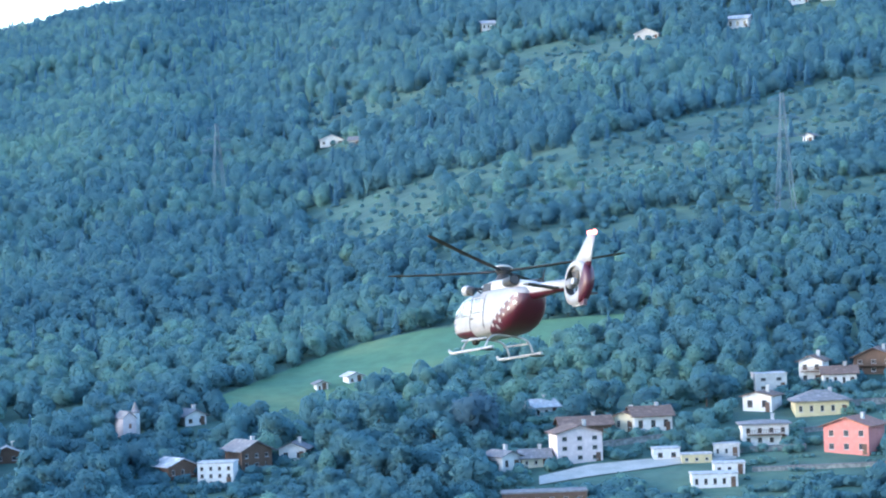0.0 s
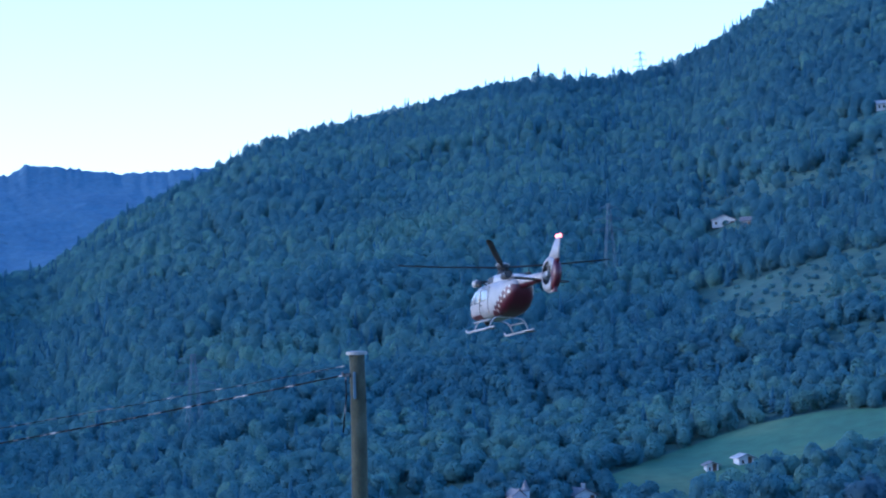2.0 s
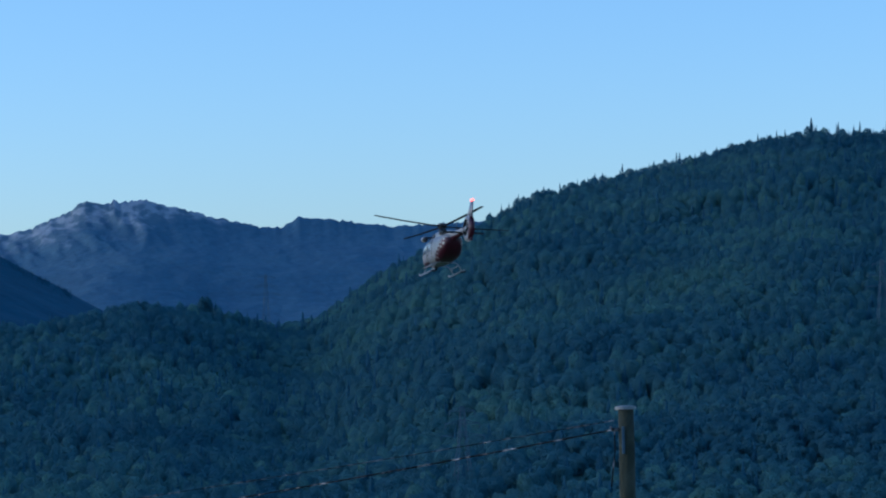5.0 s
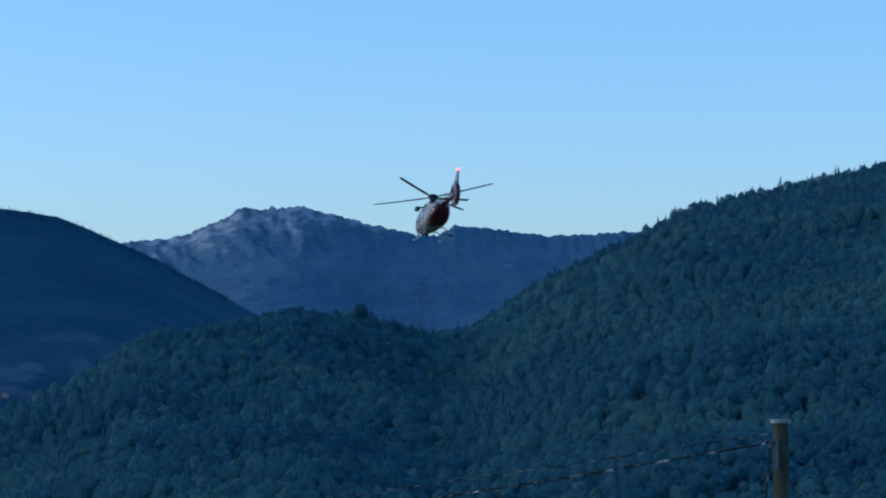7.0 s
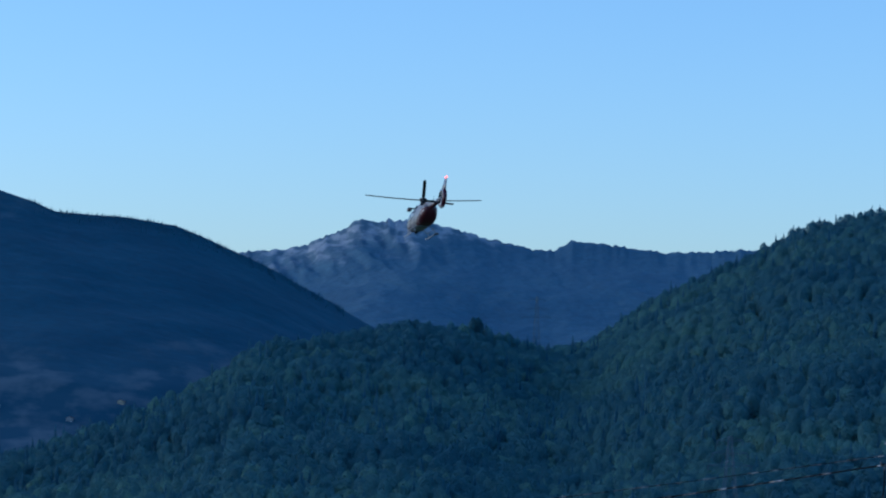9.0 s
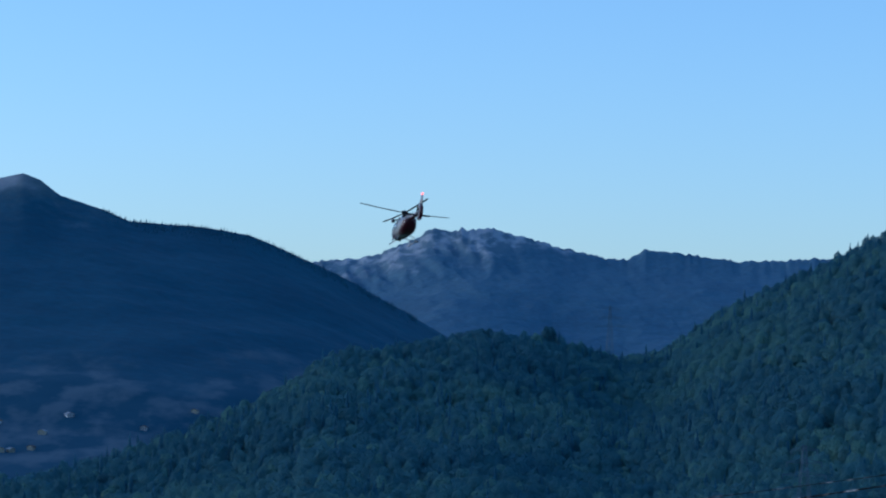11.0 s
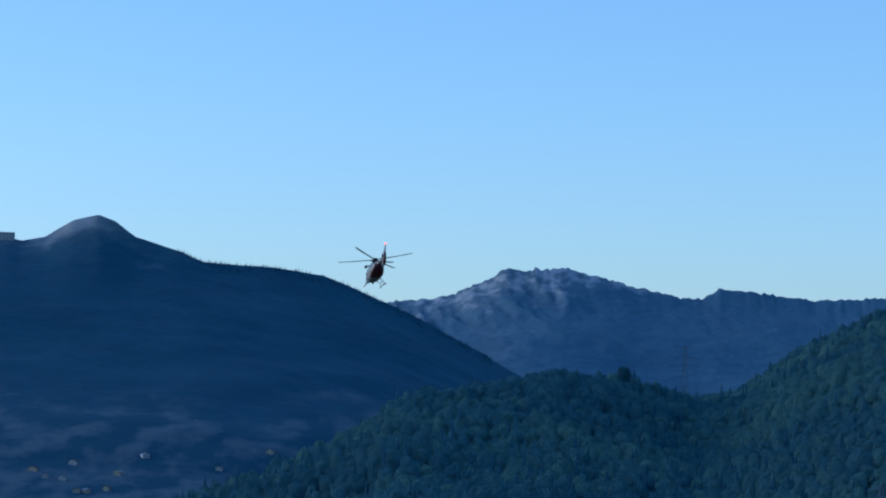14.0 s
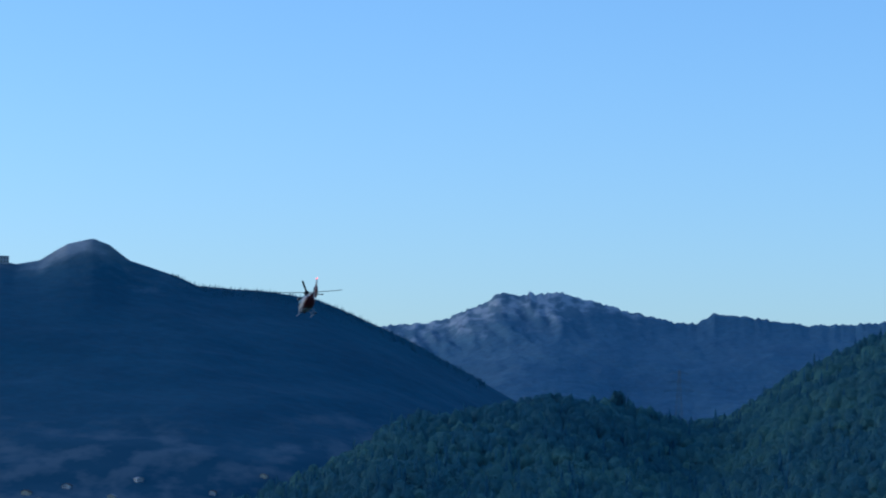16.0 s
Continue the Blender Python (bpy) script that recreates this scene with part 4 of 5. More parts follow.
# landmark trees
def landmark(az, el_top, height, shape, mat, name, label, r, wide=1.0):
    z = r * math.tan(radians(el_top)) - height
    v, q, n = shape
    s = height / v[:, 2].max()
    ob = tagged(new(name), label, "tree")
    ob.location = at(az, r, z)
    sheet("crown", v * s * np.array((wide, wide, 1)), q, mat, ob, normals=n, tints=np.full(len(v), 0.42))
    part("trunk", tube(bmesh.new(), ((0, 0, -3), (0, 0, height * 0.5), (0, 0, height * 0.9)), [0.4, 0.25, 0.05], 8), BARK, ob)


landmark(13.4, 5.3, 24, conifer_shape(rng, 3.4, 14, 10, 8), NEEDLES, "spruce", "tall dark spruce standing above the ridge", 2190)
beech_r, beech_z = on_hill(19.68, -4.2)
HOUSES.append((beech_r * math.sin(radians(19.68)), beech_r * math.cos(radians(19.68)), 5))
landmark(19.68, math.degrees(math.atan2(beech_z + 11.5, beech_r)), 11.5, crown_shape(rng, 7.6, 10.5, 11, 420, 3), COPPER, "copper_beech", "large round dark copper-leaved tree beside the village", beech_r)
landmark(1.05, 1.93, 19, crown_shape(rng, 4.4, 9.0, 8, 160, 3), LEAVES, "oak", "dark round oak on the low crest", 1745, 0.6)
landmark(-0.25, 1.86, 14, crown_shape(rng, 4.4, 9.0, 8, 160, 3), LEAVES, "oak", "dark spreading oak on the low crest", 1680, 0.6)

# conifers along the crest of the wooded mountain
belt = []
for k in range(900):
    az = rng.uniform(-8.0, -1.6)
    r = 3000 - abs(rng.gauss(0, 22))
    x, y = r * math.sin(radians(az)), r * math.cos(radians(az))
    belt.append((x, y, float(left_height(np.array(az), np.array(r))) - 1, rng.uniform(0, 6.28), rng.uniform(0.2, 0.42), rng.randrange(3)))
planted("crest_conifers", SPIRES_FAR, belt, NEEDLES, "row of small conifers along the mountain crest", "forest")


# ---- pylons ----
def strut(bm, a, b, w):
    d = (Vector(b) - Vector(a))
    m = Matrix.Translation(a) @ d.to_track_quat("Z", "Y").to_matrix().to_4x4()
    box(bm, -w, w, -w, w, 0, d.length, m)


def pylon(az, el_top, height, label, spread=1.0, r=None):
    """A lattice pylon whose top shows at that elevation, standing on the hillside unless its distance is given."""
    if r is None:
        dist = np.linspace(HILL_FOOT, float(HILL_FAR(az)), 1500)
        above = np.degrees(np.arctan2(hill_height(np.full_like(dist, az), dist) + height, dist)) >= el_top
        r = float(dist[int(np.argmax(above))])
    z = r * math.tan(radians(el_top)) - height
    ob = new("pylon")
    ob.matrix_world = Matrix.Translation(at(az, r, z)) @ pose(0, 0, 0, 0, 0, -az + 15)
    half = lambda h: 2.3 * (1 - h / height) ** 1.2 + 0.45
    bm = bmesh.new()
    levels = [height * k / 8 for k in range(9)]
    for a, b in zip(levels, levels[1:]):
        ca = [(sx * half(a), sy * half(a), a) for sx, sy in ((-1, -1), (1, -1), (1, 1), (-1, 1))]
        cb = [(sx * half(b), sy * half(b), b) for sx, sy in ((-1, -1), (1, -1), (1, 1), (-1, 1))]
        for i in range(4):
            strut(bm, ca[i], cb[i], 0.08)
            strut(bm, ca[i], cb[(i + 1) % 4], 0.035)
            strut(bm, ca[(i + 1) % 4], cb[i], 0.035)
    part("mast", bm, GALVANISED, ob)
    for h, reach in ((height * 0.66, 6.5 * spread), (height * 0.8, 5.2 * spread), (height * 0.94, 3.8 * spread)):
        bm = bmesh.new()
        for s in (-1, 1):
            for y in (-0.5, 0.5):
                strut(bm, (0, y, h), (s * reach, 0, h + 0.2), 0.1)
            strut(bm, (0, 0, h + 1.3), (s * reach, 0, h + 0.2), 0.09)
            strut(bm, (s * reach, 0, h + 0.2), (s * reach, 0, h - 1.2), 0.1)
        part("cross_arm", bm, GALVANISED, ob)
    return tagged(ob, label, "pylon", "power line pylons")


pylon(15.47, 5.47, 38, "grey lattice pylon on the wooded ridge", r=2280)
pylon(14.74, 2.41, 32, "grey lattice pylon rising out of the forest")
pylon(26.17, 2.6, 38, "tall grey lattice pylon on the wooded slope")
pylon(6.25, -0.4, 26, "grey lattice pylon on the lower wooded slope")
pylon(2.31, 2.34, 40, "dark lattice pylon in the saddle of the hill", 1.5, r=1815)


# ---- the wooden line pole and its cables ----
def pole(x, y, top, base, label):
    ob = new("line_pole")
    ob.location = (x, y, base)
    h = top - base
    bm = tube(bmesh.new(), [(0.012 * math.sin(k), 0.01 * math.cos(2 * k), h * k / 9 - 0.6 * (k == 0)) for k in range(10)], [0.155 - 0.003 * k for k in range(10)], 18)
    smooth(part("post", bm, TIMBER_POLE, ob))
    bm = tube(bmesh.new(), ((0, 0, h - 0.02), (0, 0, h + 0.03), (0, 0, h + 0.045)), [0.175, 0.175, 0.1], 20)
    part("cap", bm, ZINC, ob, "bright zinc cap")
    bm = bmesh.new()
    box(bm, -0.09, -0.05, -0.16, -0.12, h - 0.75, h - 0.3)
    part("bracket", bm, GALVANISED, ob, "pale metal bracket strip")
    bm = tube(bmesh.new(), ((-0.12, -0.05, h - 0.35), (-0.24, -0.05, h - 0.35), (-0.26, -0.05, h - 0.3)), [0.03, 0.03, 0.02], 8)
    part("hook", bm, CABLE, ob)
    bm = tube(bmesh.new(), ((-0.2, -0.05, h - 0.36), (-0.2, -0.07, h - 0.7), (-0.25, -0.08, h - 1.1), (-0.27, -0.08, h - 1.3)), 0.012, 6)
    part("loose_cable", bm, CABLE, ob, "black cable end hanging down")
    return tagged(ob, label, "pole", "line poles")


POLE = at(9.55, 47.0, 47.0 * math.tan(radians(-0.49)))
NEXT = Vector((-26.0, 98.0, -5.6))
pole(POLE.x, POLE.y, POLE.z, float(valley_height(POLE.x, POLE.y)), "weathered round wooden line pole with a zinc cap")
pole(NEXT.x, NEXT.y, NEXT.z, float(valley_height(NEXT.x, NEXT.y)) - 0.1, "weathered wooden line pole further down the line")
for dz, sag, width in ((-0.35, 0.75, 0.013), (-0.2, 0.5, 0.007)):
    a, b = POLE + Vector((-0.2, 0.0, dz)), NEXT + Vector((0.1, 0, dz))
    bm = tube(bmesh.new(), [a.lerp(b, k / 24) - Vector((0, 0, 4 * sag * (k / 24) * (1 - k / 24))) for k in range(25)], width, 6)
    tagged(part("cable", bm, CABLE), "black overhead cable strung between wooden poles", "cable")


# ---- the helicopter: y ahead, x to its right, z up from the skids ----
heli = tagged(new("helicopter"), "white and burgundy rescue helicopter with stars, flying away", "helicopter")
BODY = ((3.18, 1.12, 0.05, 0.06), (3.1, 1.12, 0.26, 0.24), (2.9, 1.15, 0.45, 0.42), (2.5, 1.22, 0.62, 0.62), (2.0, 1.3, 0.72, 0.76), (1.4, 1.36, 0.78, 0.85), (0.6, 1.38, 0.8, 0.88),
        (-0.4, 1.39, 0.8, 0.87), (-1.2, 1.42, 0.8, 0.83), (-1.75, 1.49, 0.77, 0.74), (-2.2, 1.62, 0.67, 0.58), (-2.48, 1.78, 0.5, 0.4), (-2.62, 1.9, 0.3, 0.24))


def skin(y, z):
    """Half the body's width at y and z."""
    b = sorted(BODY)
    zc, w, h = (np.interp(y, [s[0] for s in b], [s[i] for s in b]) for i in (1, 2, 3))
    return w * max(0.0, 1 - abs((z - zc) / h) ** 3.3) ** (1 / 3.3)


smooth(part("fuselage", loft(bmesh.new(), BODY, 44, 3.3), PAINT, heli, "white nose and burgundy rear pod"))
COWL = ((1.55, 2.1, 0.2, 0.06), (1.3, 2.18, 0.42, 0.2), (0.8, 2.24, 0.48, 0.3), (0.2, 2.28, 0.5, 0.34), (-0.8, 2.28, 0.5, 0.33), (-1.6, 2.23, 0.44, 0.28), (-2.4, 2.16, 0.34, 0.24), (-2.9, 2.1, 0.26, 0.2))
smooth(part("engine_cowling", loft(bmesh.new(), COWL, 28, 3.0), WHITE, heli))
smooth(part("tail_boom", loft(bmesh.new(), ((-1.7, 1.98, 0.3, 0.32), (-2.6, 2.0, 0.27, 0.29), (-4.0, 2.03, 0.22, 0.23), (-5.4, 2.05, 0.18, 0.19)), 20, 2.2), PAINT, heli))
for s in (-1, 1):
    bm = tube(bmesh.new(), ((s * 0.34, -1.0, 2.4), (s * 0.46, -1.6, 2.4), (s * 0.54, -1.95, 2.42)), [0.2, 0.19, 0.2], 14, False)
    tube(bm, ((s * 0.54, -1.94, 2.42), (s * 0.46, -1.6, 2.4)), [0.17, 0.1], 14)
    part("exhaust", bm, DARK, heli, "sooty dark exhaust pipe")
    bm = bmesh.new()
    box(bm, -0.03, 0.03, -0.3, 0.3, -0.17, 0.17, pose(s * 0.49, 0.3, 2.3, 0, s * -8, 0))
    part("air_intake", bm, DARK, heli)

# glazing: panes laid on the body's skin
def glazing(name, y0, y1, z0, z1, side, slant=0.0, label=""):
    bm = bmesh.new()
    n = 8
    grid = []
    for lift in (0.012, -0.02):
        for i in range(n + 1):
            for j in range(n + 1):
                z = z0 + (z1 - z0) * j / n
                y = y0 + (y1 - y0) * i / n + slant * (z - z0)
                grid.append(bm.verts.new((side * (float(skin(y, z)) + lift), y, z)))
    k = (n + 1) ** 2
    for i in range(n):
        for j in range(n):
            a = i * (n + 1) + j
            bm.faces.new([grid[a + d] for d in (0, 1, n + 2, n + 1)])
            bm.faces.new([grid[k + a + d] for d in (0, n + 1, n + 2, 1)])
    rim = [i * (n + 1) for i in range(n)] + [n * (n + 1) + j for j in range(n)] + [i * (n + 1) + n for i in range(n, 0, -1)] + [j for j in range(n, 0, -1)]
    for a, b in zip(rim, rim[1:] + rim[:1]):
        bm.faces.new((grid[a], grid[b], grid[k + b], grid[k + a]))
    return smooth(part(name, bm, GLASS, heli, label))


for s in (-1, 1):
    glazing("windscreen", 1.95, 2.72, 1.3, 1.66, s, -0.55, "tinted windscreen half")
    glazing("chin_window", 2.3, 2.75, 0.85, 1.1, s, 0.1)
    glazing("door_window", 1.05, 1.75, 1.28, 1.9, s, -0.25, "tinted cockpit door window")
    glazing("cabin_window", 0.0, 0.85, 1.35, 1.9, s, 0.0, "tinted cabin window")
    bm = bmesh.new()
    for y in (0.93, -0.15):
        tube(bm, [(s * (float(skin(y, z)) + 0.006), y, z) for z in np.linspace(0.75, 2.0, 9)], 0.014, 5)
    part("door_seam", bm, DARK, heli)
    bm = bmesh.new()
    box(bm, -0.02, 0.02, -0.1, 0.1, -0.025, 0.025, pose(s * (float(skin(0.75, 1.15)) + 0.02), 0.75, 1.15))
    part("door_handle", bm, DARK, heli)
    # stars along the slanting edge of the burgundy
    for i in range(12):
        z = 0.8 + 0.1 * i
        off = 0.08 if i % 2 else 0.3
        lean = math.hypot(1, LIVERY_SLOPE)
        y = LIVERY_AT - LIVERY_SLOPE * z - off / lean
        z -= off * LIVERY_SLOPE / lean
        bm = bmesh.new()
        ring = []
        size = 0.105 if i % 3 else 0.085
        for k in range(10):
            q = size if k % 2 == 0 else size * 0.45
            yy, zz = y + q * math.sin(k * math.pi / 5), z + q * math.cos(k * math.pi / 5)
            ring.append((yy, zz))
        lo = [bm.verts.new((s * (float(skin(yy, zz)) + 0.004), yy, zz)) for yy, zz in ring]
        hi = [bm.verts.new((s * (float(skin(yy, zz)) + 0.016), yy, zz)) for yy, zz in ring]
        mid = bm.verts.new((s * (float(skin(y, z)) + 0.018), y, z))
        for k in range(10):
            bm.faces.new((lo[k], lo[(k + 1) % 10], hi[(k + 1) % 10], hi[k]))
            bm.faces.new((hi[k], hi[(k + 1) % 10], mid))
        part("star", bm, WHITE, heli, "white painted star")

# tail: shrouded fan in a fin
FAN = Vector((-0.04, -5.72, 2.08))
outline = []
for k in range(48):
    t = 2 * math.pi * k / 48
    y, z = math.cos(t), math.sin(t)
    reach = 0.74 + 0.24 * max(0, -y) ** 2 + 0.14 * max(0, -z - 0.4)
    outline.append((FAN.y + reach * y, FAN.z + reach * z * (1.0 if z > 0 else 1.02)))
bm = bmesh.new()
rings = {}
for key, radius, x in (("ro", None, 0.13), ("ri", 0.52, 0.2), ("li", 0.52, -0.2), ("lo", None, -0.13)):
    rings[key] = [bm.verts.new((x, *(outline[k] if radius is None else (FAN.y + radius * math.cos(2 * math.pi * k / 48), FAN.z + radius * math.sin(2 * math.pi * k / 48))))) for k in range(48)]
for a, b in (("ro", "ri"), ("ri", "li"), ("li", "lo"), ("lo", "ro")):
    for k in range(48):
        bm.faces.new((rings[a][k], rings[a][(k + 1) % 48], rings[b][(k + 1) % 48], rings[b][k]))
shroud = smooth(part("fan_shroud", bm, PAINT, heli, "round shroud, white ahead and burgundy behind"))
bm = bmesh.new()
for y0, y1, z, w in ((-5.12, -6.6, 2.45, 0.13), (-5.74, -6.66, 3.12, 0.09), (-6.22, -6.74, 3.66, 0.06)):
    n = 12
    for k in range(n):
        t = 2 * math.pi * k / n
        bm.verts.new((w * math.sin(t), (y0 + y1) / 2 + (y0 - y1) / 2 * math.cos(t), z))
bm.verts.ensure_lookup_table()
for i in range(2):
    for k in range(12):
        bm.faces.new([bm.verts[j] for j in (12 * i + k, 12 * i + (k + 1) % 12, 12 * i + 12 + (k + 1) % 12, 12 * i + 12 + k)])
bm.faces.new(bm.verts[:12]), bm.faces.new(bm.verts[24:36])
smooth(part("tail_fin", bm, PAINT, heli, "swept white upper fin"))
bm = bmesh.new()
box(bm, -0.07, 0.07, -6.4, -5.6, 1.2, 1.42)
part("tail_bumper", bm, PAINT, heli)
part("fan_duct", tube(bmesh.new(), ((-0.19, FAN.y, FAN.z), (0.11, FAN.y, FAN.z)), 0.515, 40, False), DARK, heli, "dark inner duct of the tail fan")
fan = part("fan_hub", tube(bmesh.new(), ((-0.2, FAN.y, FAN.z), (0.0, FAN.y, FAN.z), (0.1, FAN.y, FAN.z)), [0.11, 0.13, 0.1], 14), WHITE, heli, "white gearbox hub of the tail fan")
for k in range(10):
    bm = bmesh.new()
    box(bm, -0.012, 0.012, -0.07, 0.07, 0.1, 0.5, Matrix.Translation(FAN) @ pose(0, 0, 0, 36 * k, 0, 0) @ pose(0, 0, 0, 0, 0, 30))
    part("fan_blade", bm, DARK, fan)
for k in range(3):
    bm = bmesh.new()
    box(bm, 0.07, 0.13, -0.03, 0.03, 0.1, 0.53, Matrix.Translation(FAN) @ pose(0, 0, 0, 120 * k + 20, 0, 0))
    part("fan_stator", bm, DARK, fan)
bm = bmesh.new()
for s in (-1, 1):
    box(bm, 0.12 * s, 1.38 * s, -4.72, -4.3, 1.9, 1.96)
part("stabiliser", bm, DARK, heli, "dark flat tail stabiliser")

# beacons on the fin top
for x, y, z, size in ((0, -6.36, 3.74, 0.085), (0.0, -6.7, 3.74, 0.085)):
    bm = bmesh.new()
    bmesh.ops.create_uvsphere(bm, u_segments=12, v_segments=8, radius=size, matrix=Matrix.Translation((x, y, z)))
    part("beacon", bm, BEACON, heli, "glowing red beacon")

# landing gear
for s in (-1, 1):
    bm = tube(bmesh.new(), ((s + 0.06, 2.14, 0.06), (s + 0.06, 2.0, -0.05), (s + 0.06, 1.82, -0.07), (s + 0.06, -1.25, -0.03), (s + 0.06, -1.4, -0.02)), 0.05, 12)
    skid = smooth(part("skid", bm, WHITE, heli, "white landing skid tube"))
    bm = bmesh.new()
    box(bm, s - 0.1, s + 0.22, -1.35, -0.75, -0.12, -0.09)
    part("snow_shoe", bm, DARK, skid, "dark snow plate")
    bm = tube(bmesh.new(), ((s * 0.82, 1.25, 0.36), (s * 0.92, 1.2, 0.35), (s * 0.92, -0.6, 0.35), (s * 0.82, -0.65, 0.36)), 0.035, 8)
    part("boarding_step", bm, WHITE, heli)
for y in (1.1, -0.75):
    bm = tube(bmesh.new(), [(u + 0.06 * abs(u), y, -0.05 + 0.56 * (1 - abs(u) ** 6)) for u in np.linspace(-1, 1, 33)], 0.038, 10)
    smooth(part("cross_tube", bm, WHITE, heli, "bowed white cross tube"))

# rescue hoist above the port door
bm = tube(bmesh.new(), ((-0.4, 0.6, 2.3), (-0.75, 0.8, 2.3), (-0.98, 0.9, 2.28)), 0.05, 8)
tube(bm, ((-0.62, 0.45, 2.1), (-0.85, 0.85, 2.36)), 0.035, 6)
arm = part("hoist_arm", bm, DARK, heli, "dark hoist boom")
bm = tube(bmesh.new(), ((-0.95, 1.2, 2.2), (-0.95, 1.12, 2.2), (-0.95, 0.95, 2.2), (-0.95, 0.78, 2.18)), [0.1, 0.19, 0.2, 0.18], 16)
smooth(part("hoist_drum", bm, WHITE, arm, "white hoist drum housing"))
bm = tube(bmesh.new(), ((-0.95, 0.78, 2.18), (-0.95, 0.62, 2.15), (-0.95, 0.56, 2.0)), [0.17, 0.15, 0.06], 12)
part("hoist_hook", bm, DARK, arm)
part("antenna", tube(bmesh.new(), ((0, -3.1, 2.25), (0, -3.2, 2.75)), [0.025, 0.01], 6), DARK, heli)
part("nose_probe", tube(bmesh.new(), ((-0.12, 3.05, 1.0), (-0.12, 3.3, 1.0)), 0.02, 6), DARK, heli)
bm = bmesh.new()
bmesh.ops.create_uvsphere(bm, u_segments=14, v_segments=8, radius=0.16, matrix=Matrix.Translation((0.2, 2.3, 0.56)))
part("search_light", bm, DARK, heli)

# main rotor: hub with four blades, turned about the mast
part("mast", tube(bmesh.new(), ((0, 0, 2.4), (0, 0.02, 2.7), (0, 0.05, 2.92)), [0.42, 0.26, 0.17], 16), DARK, heli)
bm = tube(bmesh.new(), ((0, 0, -0.14), (0, 0, 0.0), (0, 0, 0.1)), [0.24, 0.32, 0.3], 20)
rotor = part("main_rotor", bm, DARK, heli, "dark rotor hub")
bm = tube(bmesh.new(), ((0, 0, 0.104), (0, 0, 0.15), (0, 0, 0.2)), [0.34, 0.33, 0.2], 20)
smooth(part("hub_cap", bm, WHITE, rotor, "white domed hub cap"))
for k in range(4):
    bm = bmesh.new()
    stations = ((0.25, 0.07, 0.05, 0.0), (0.7, 0.08, 0.045, 0.01), (1.0, 0.145, 0.03, 0.02), (3.0, 0.145, 0.02, 0.1), (4.6, 0.145, 0.016, 0.2), (5.0, 0.11, 0.012, 0.23), (5.1, 0.07, 0.01, 0.235))
    loops = []
    for x, c, h, up in stations:
        loops.append([bm.verts.new((x, c * math.cos(t), up + h * math.sin(t))) for t in (2 * math.pi * j / 8 for j in range(8))])
    for a, b in zip(loops, loops[1:]):
        for j in range(8):
            bm.faces.new((a[j], a[(j + 1) % 8], b[(j + 1) % 8], b[j]))
    bm.faces.new(loops[0]), bm.faces.new(loops[-1])
    for v in bm.verts:
        v.co = pose(0, 0, 0, 0, 0, 90 * k) @ v.co
    smooth(part("rotor_blade", bm, BLADE, rotor))


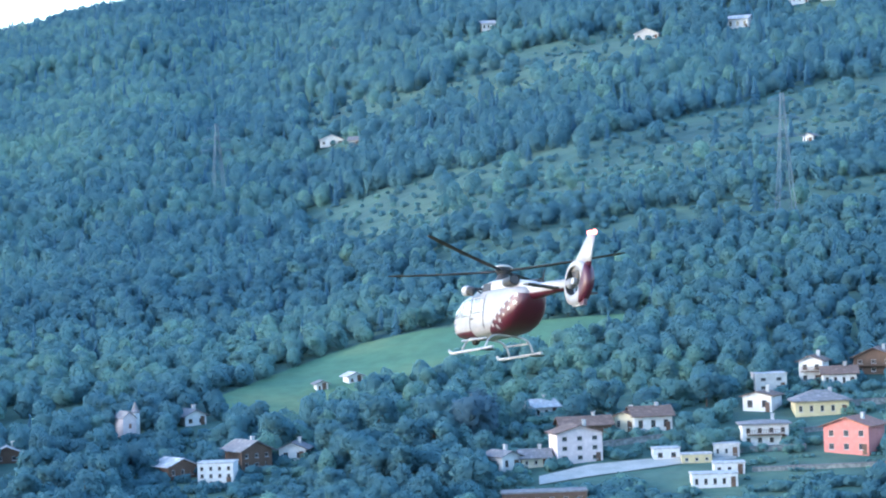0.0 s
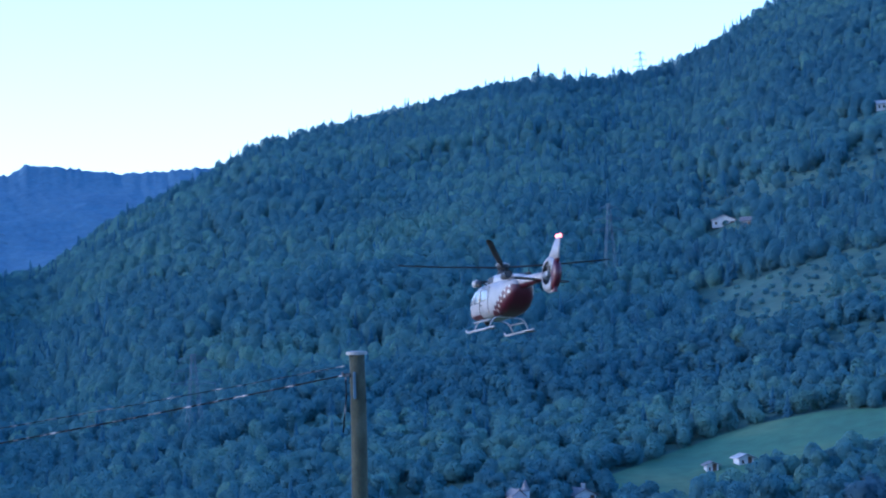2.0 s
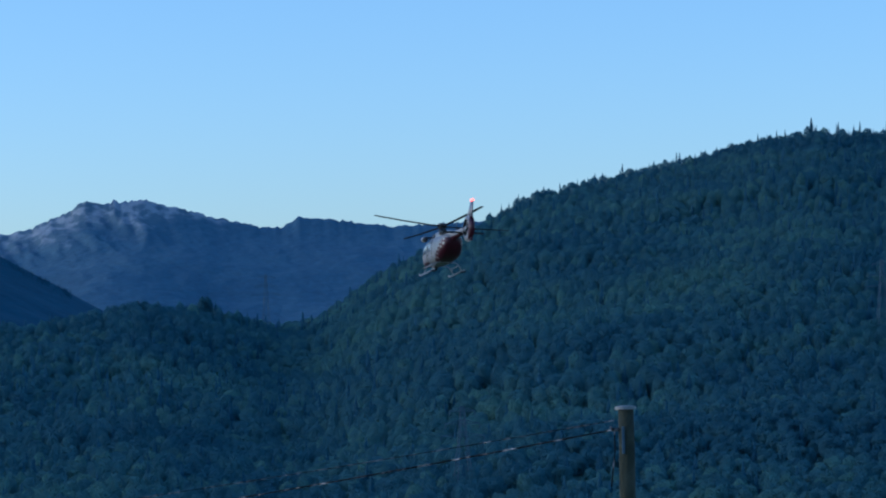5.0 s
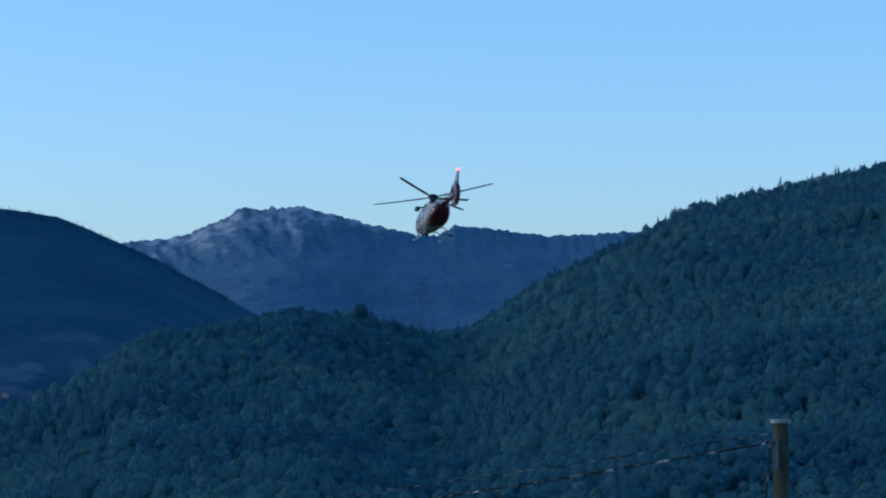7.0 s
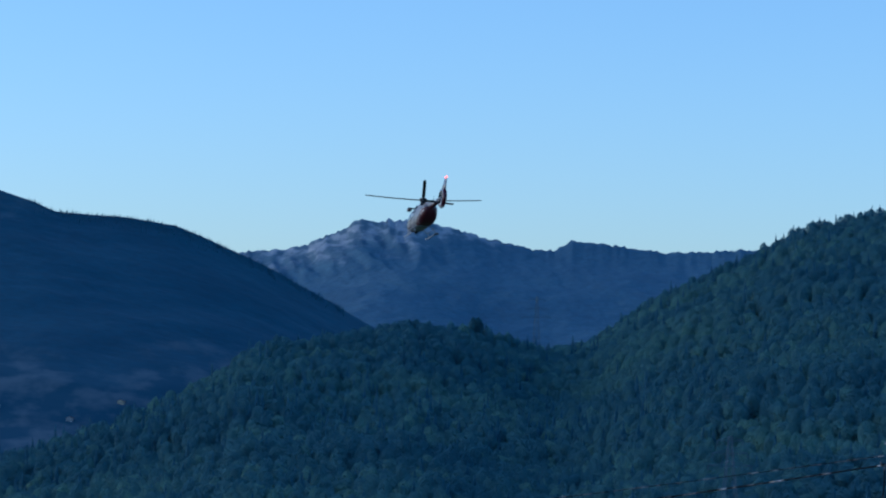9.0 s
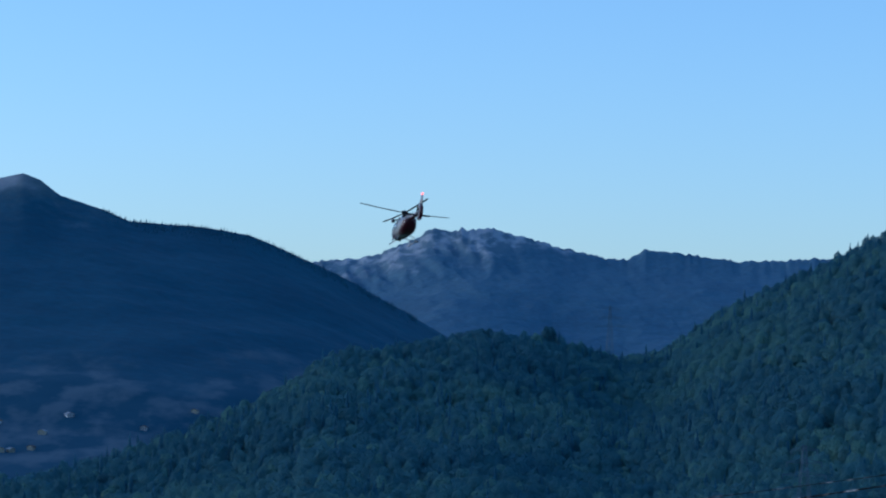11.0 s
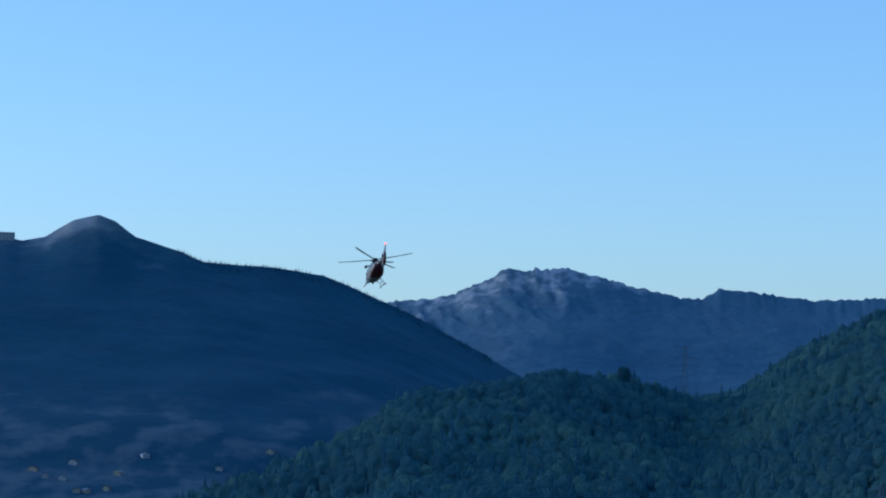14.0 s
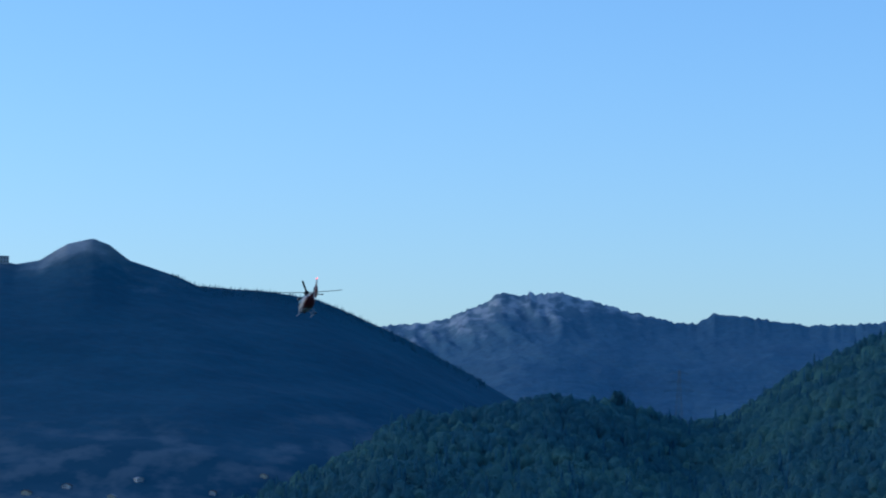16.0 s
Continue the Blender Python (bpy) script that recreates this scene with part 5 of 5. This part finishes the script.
# ---- what moves ----
FLIGHT = (  # seconds, place, nose up, bank to the right, heading to the left, blade angle
    (0.0, 35.81, 96.99, -4.35, -4.9, 9.7, 7.2, 31), (0.5, 34.15, 105.73, -3.44, -4.3, 9.1, 8.6, 84), (1.0, 32.13, 113.29, -2.41, -3.5, 7.8, 9.1, 46),
    (1.5, 30.32, 121.08, -1.42, -3.6, 6.7, 8.9, 8), (2.0, 29.03, 130.95, -0.2, -4.3, 5.4, 10.1, 60), (2.5, 27.46, 139.64, 0.98, -5.2, 4.6, 10.6, 23),
    (3.0, 25.45, 146.56, 2.25, -4.5, 4.6, 10.0, 75), (3.5, 24.3, 158.0, 3.6, -4.5, 3.3, 10.5, 40.4), (6.0, 14.05, 194.82, 9.8, -5.2, 1.9, 11.2, 26.1),
    (6.5, 11.69, 202.19, 10.9, -6.6, 1.5, 12.8, 82.9), (7.0, 9.4, 211.65, 12.09, -7.4, 2.2, 14.0, 45.5), (7.5, 7.06, 221.48, 13.15, -7.5, 3.6, 15.4, 7.9),
    (8.0, 4.62, 230.59, 14.04, -7.2, 4.5, 16.3, 58.2), (8.5, 2.12, 236.99, 14.63, -7.5, 4.8, 17.6, 21.0), (9.0, -0.29, 245.17, 15.28, -7.1, 4.9, 16.7, 74.4),
    (11.5, -11.83, 294.39, 18.23, -6.3, 3.4, 17.0, 63.2), (12.0, -14.11, 301.68, 18.62, -6.5, 3.3, 17.5, 24.2), (12.5, -16.28, 309.54, 19.03, -6.4, 2.9, 15.6, 77.9),
    (13.0, -18.68, 319.07, 19.59, -6.4, 2.4, 14.5, 40.0), (13.5, -21.26, 330.39, 20.27, -6.4, 2.2, 13.4, 85.0), (14.0, -23.72, 338.84, 20.58, -6.5, 2.1, 14.2, 51.7),
    (14.5, -26.66, 352.41, 21.33, -6.8, 1.9, 14.5, 15.7), (15.0, -29.59, 364.22, 21.77, -7.2, 2.0, 16.0, 65.4), (15.5, -33.03, 380.8, 22.63, -6.7, 1.8, 16.9, 22.8),
    (16.0, -36.23, 393.35, 23.0, -7.2, 1.3, 17.2, 71.2))


def motions():
    walk(heli, [(t, pose(x, y, z, 0, 0, left) @ pose(0, 0, 0, up) @ pose(0, 0, 0, 0, bank, 0)) for t, x, y, z, up, bank, left, _ in FLIGHT])
    # the rotor makes about 6.8 turns a second; the blade angle repeats every 90 degrees
    times, angles = [0.0], [float(FLIGHT[0][7])]
    for a, b in zip(FLIGHT, FLIGHT[1:]):
        span = 2440 * (b[0] - a[0])
        whole = round((span - (b[7] - a[7])) / 90)
        times.append(b[0])
        angles.append(angles[-1] + 90 * whole + b[7] - a[7])
    rows = []
    for i in range(481):
        t = i / 30
        rows.append((t, pose(0, 0.05, 2.98, -5, 0, 0) @ pose(0, 0, 0, 0, 0, float(np.interp(t, times, angles)))))
    walk(rotor, rows)


motions()
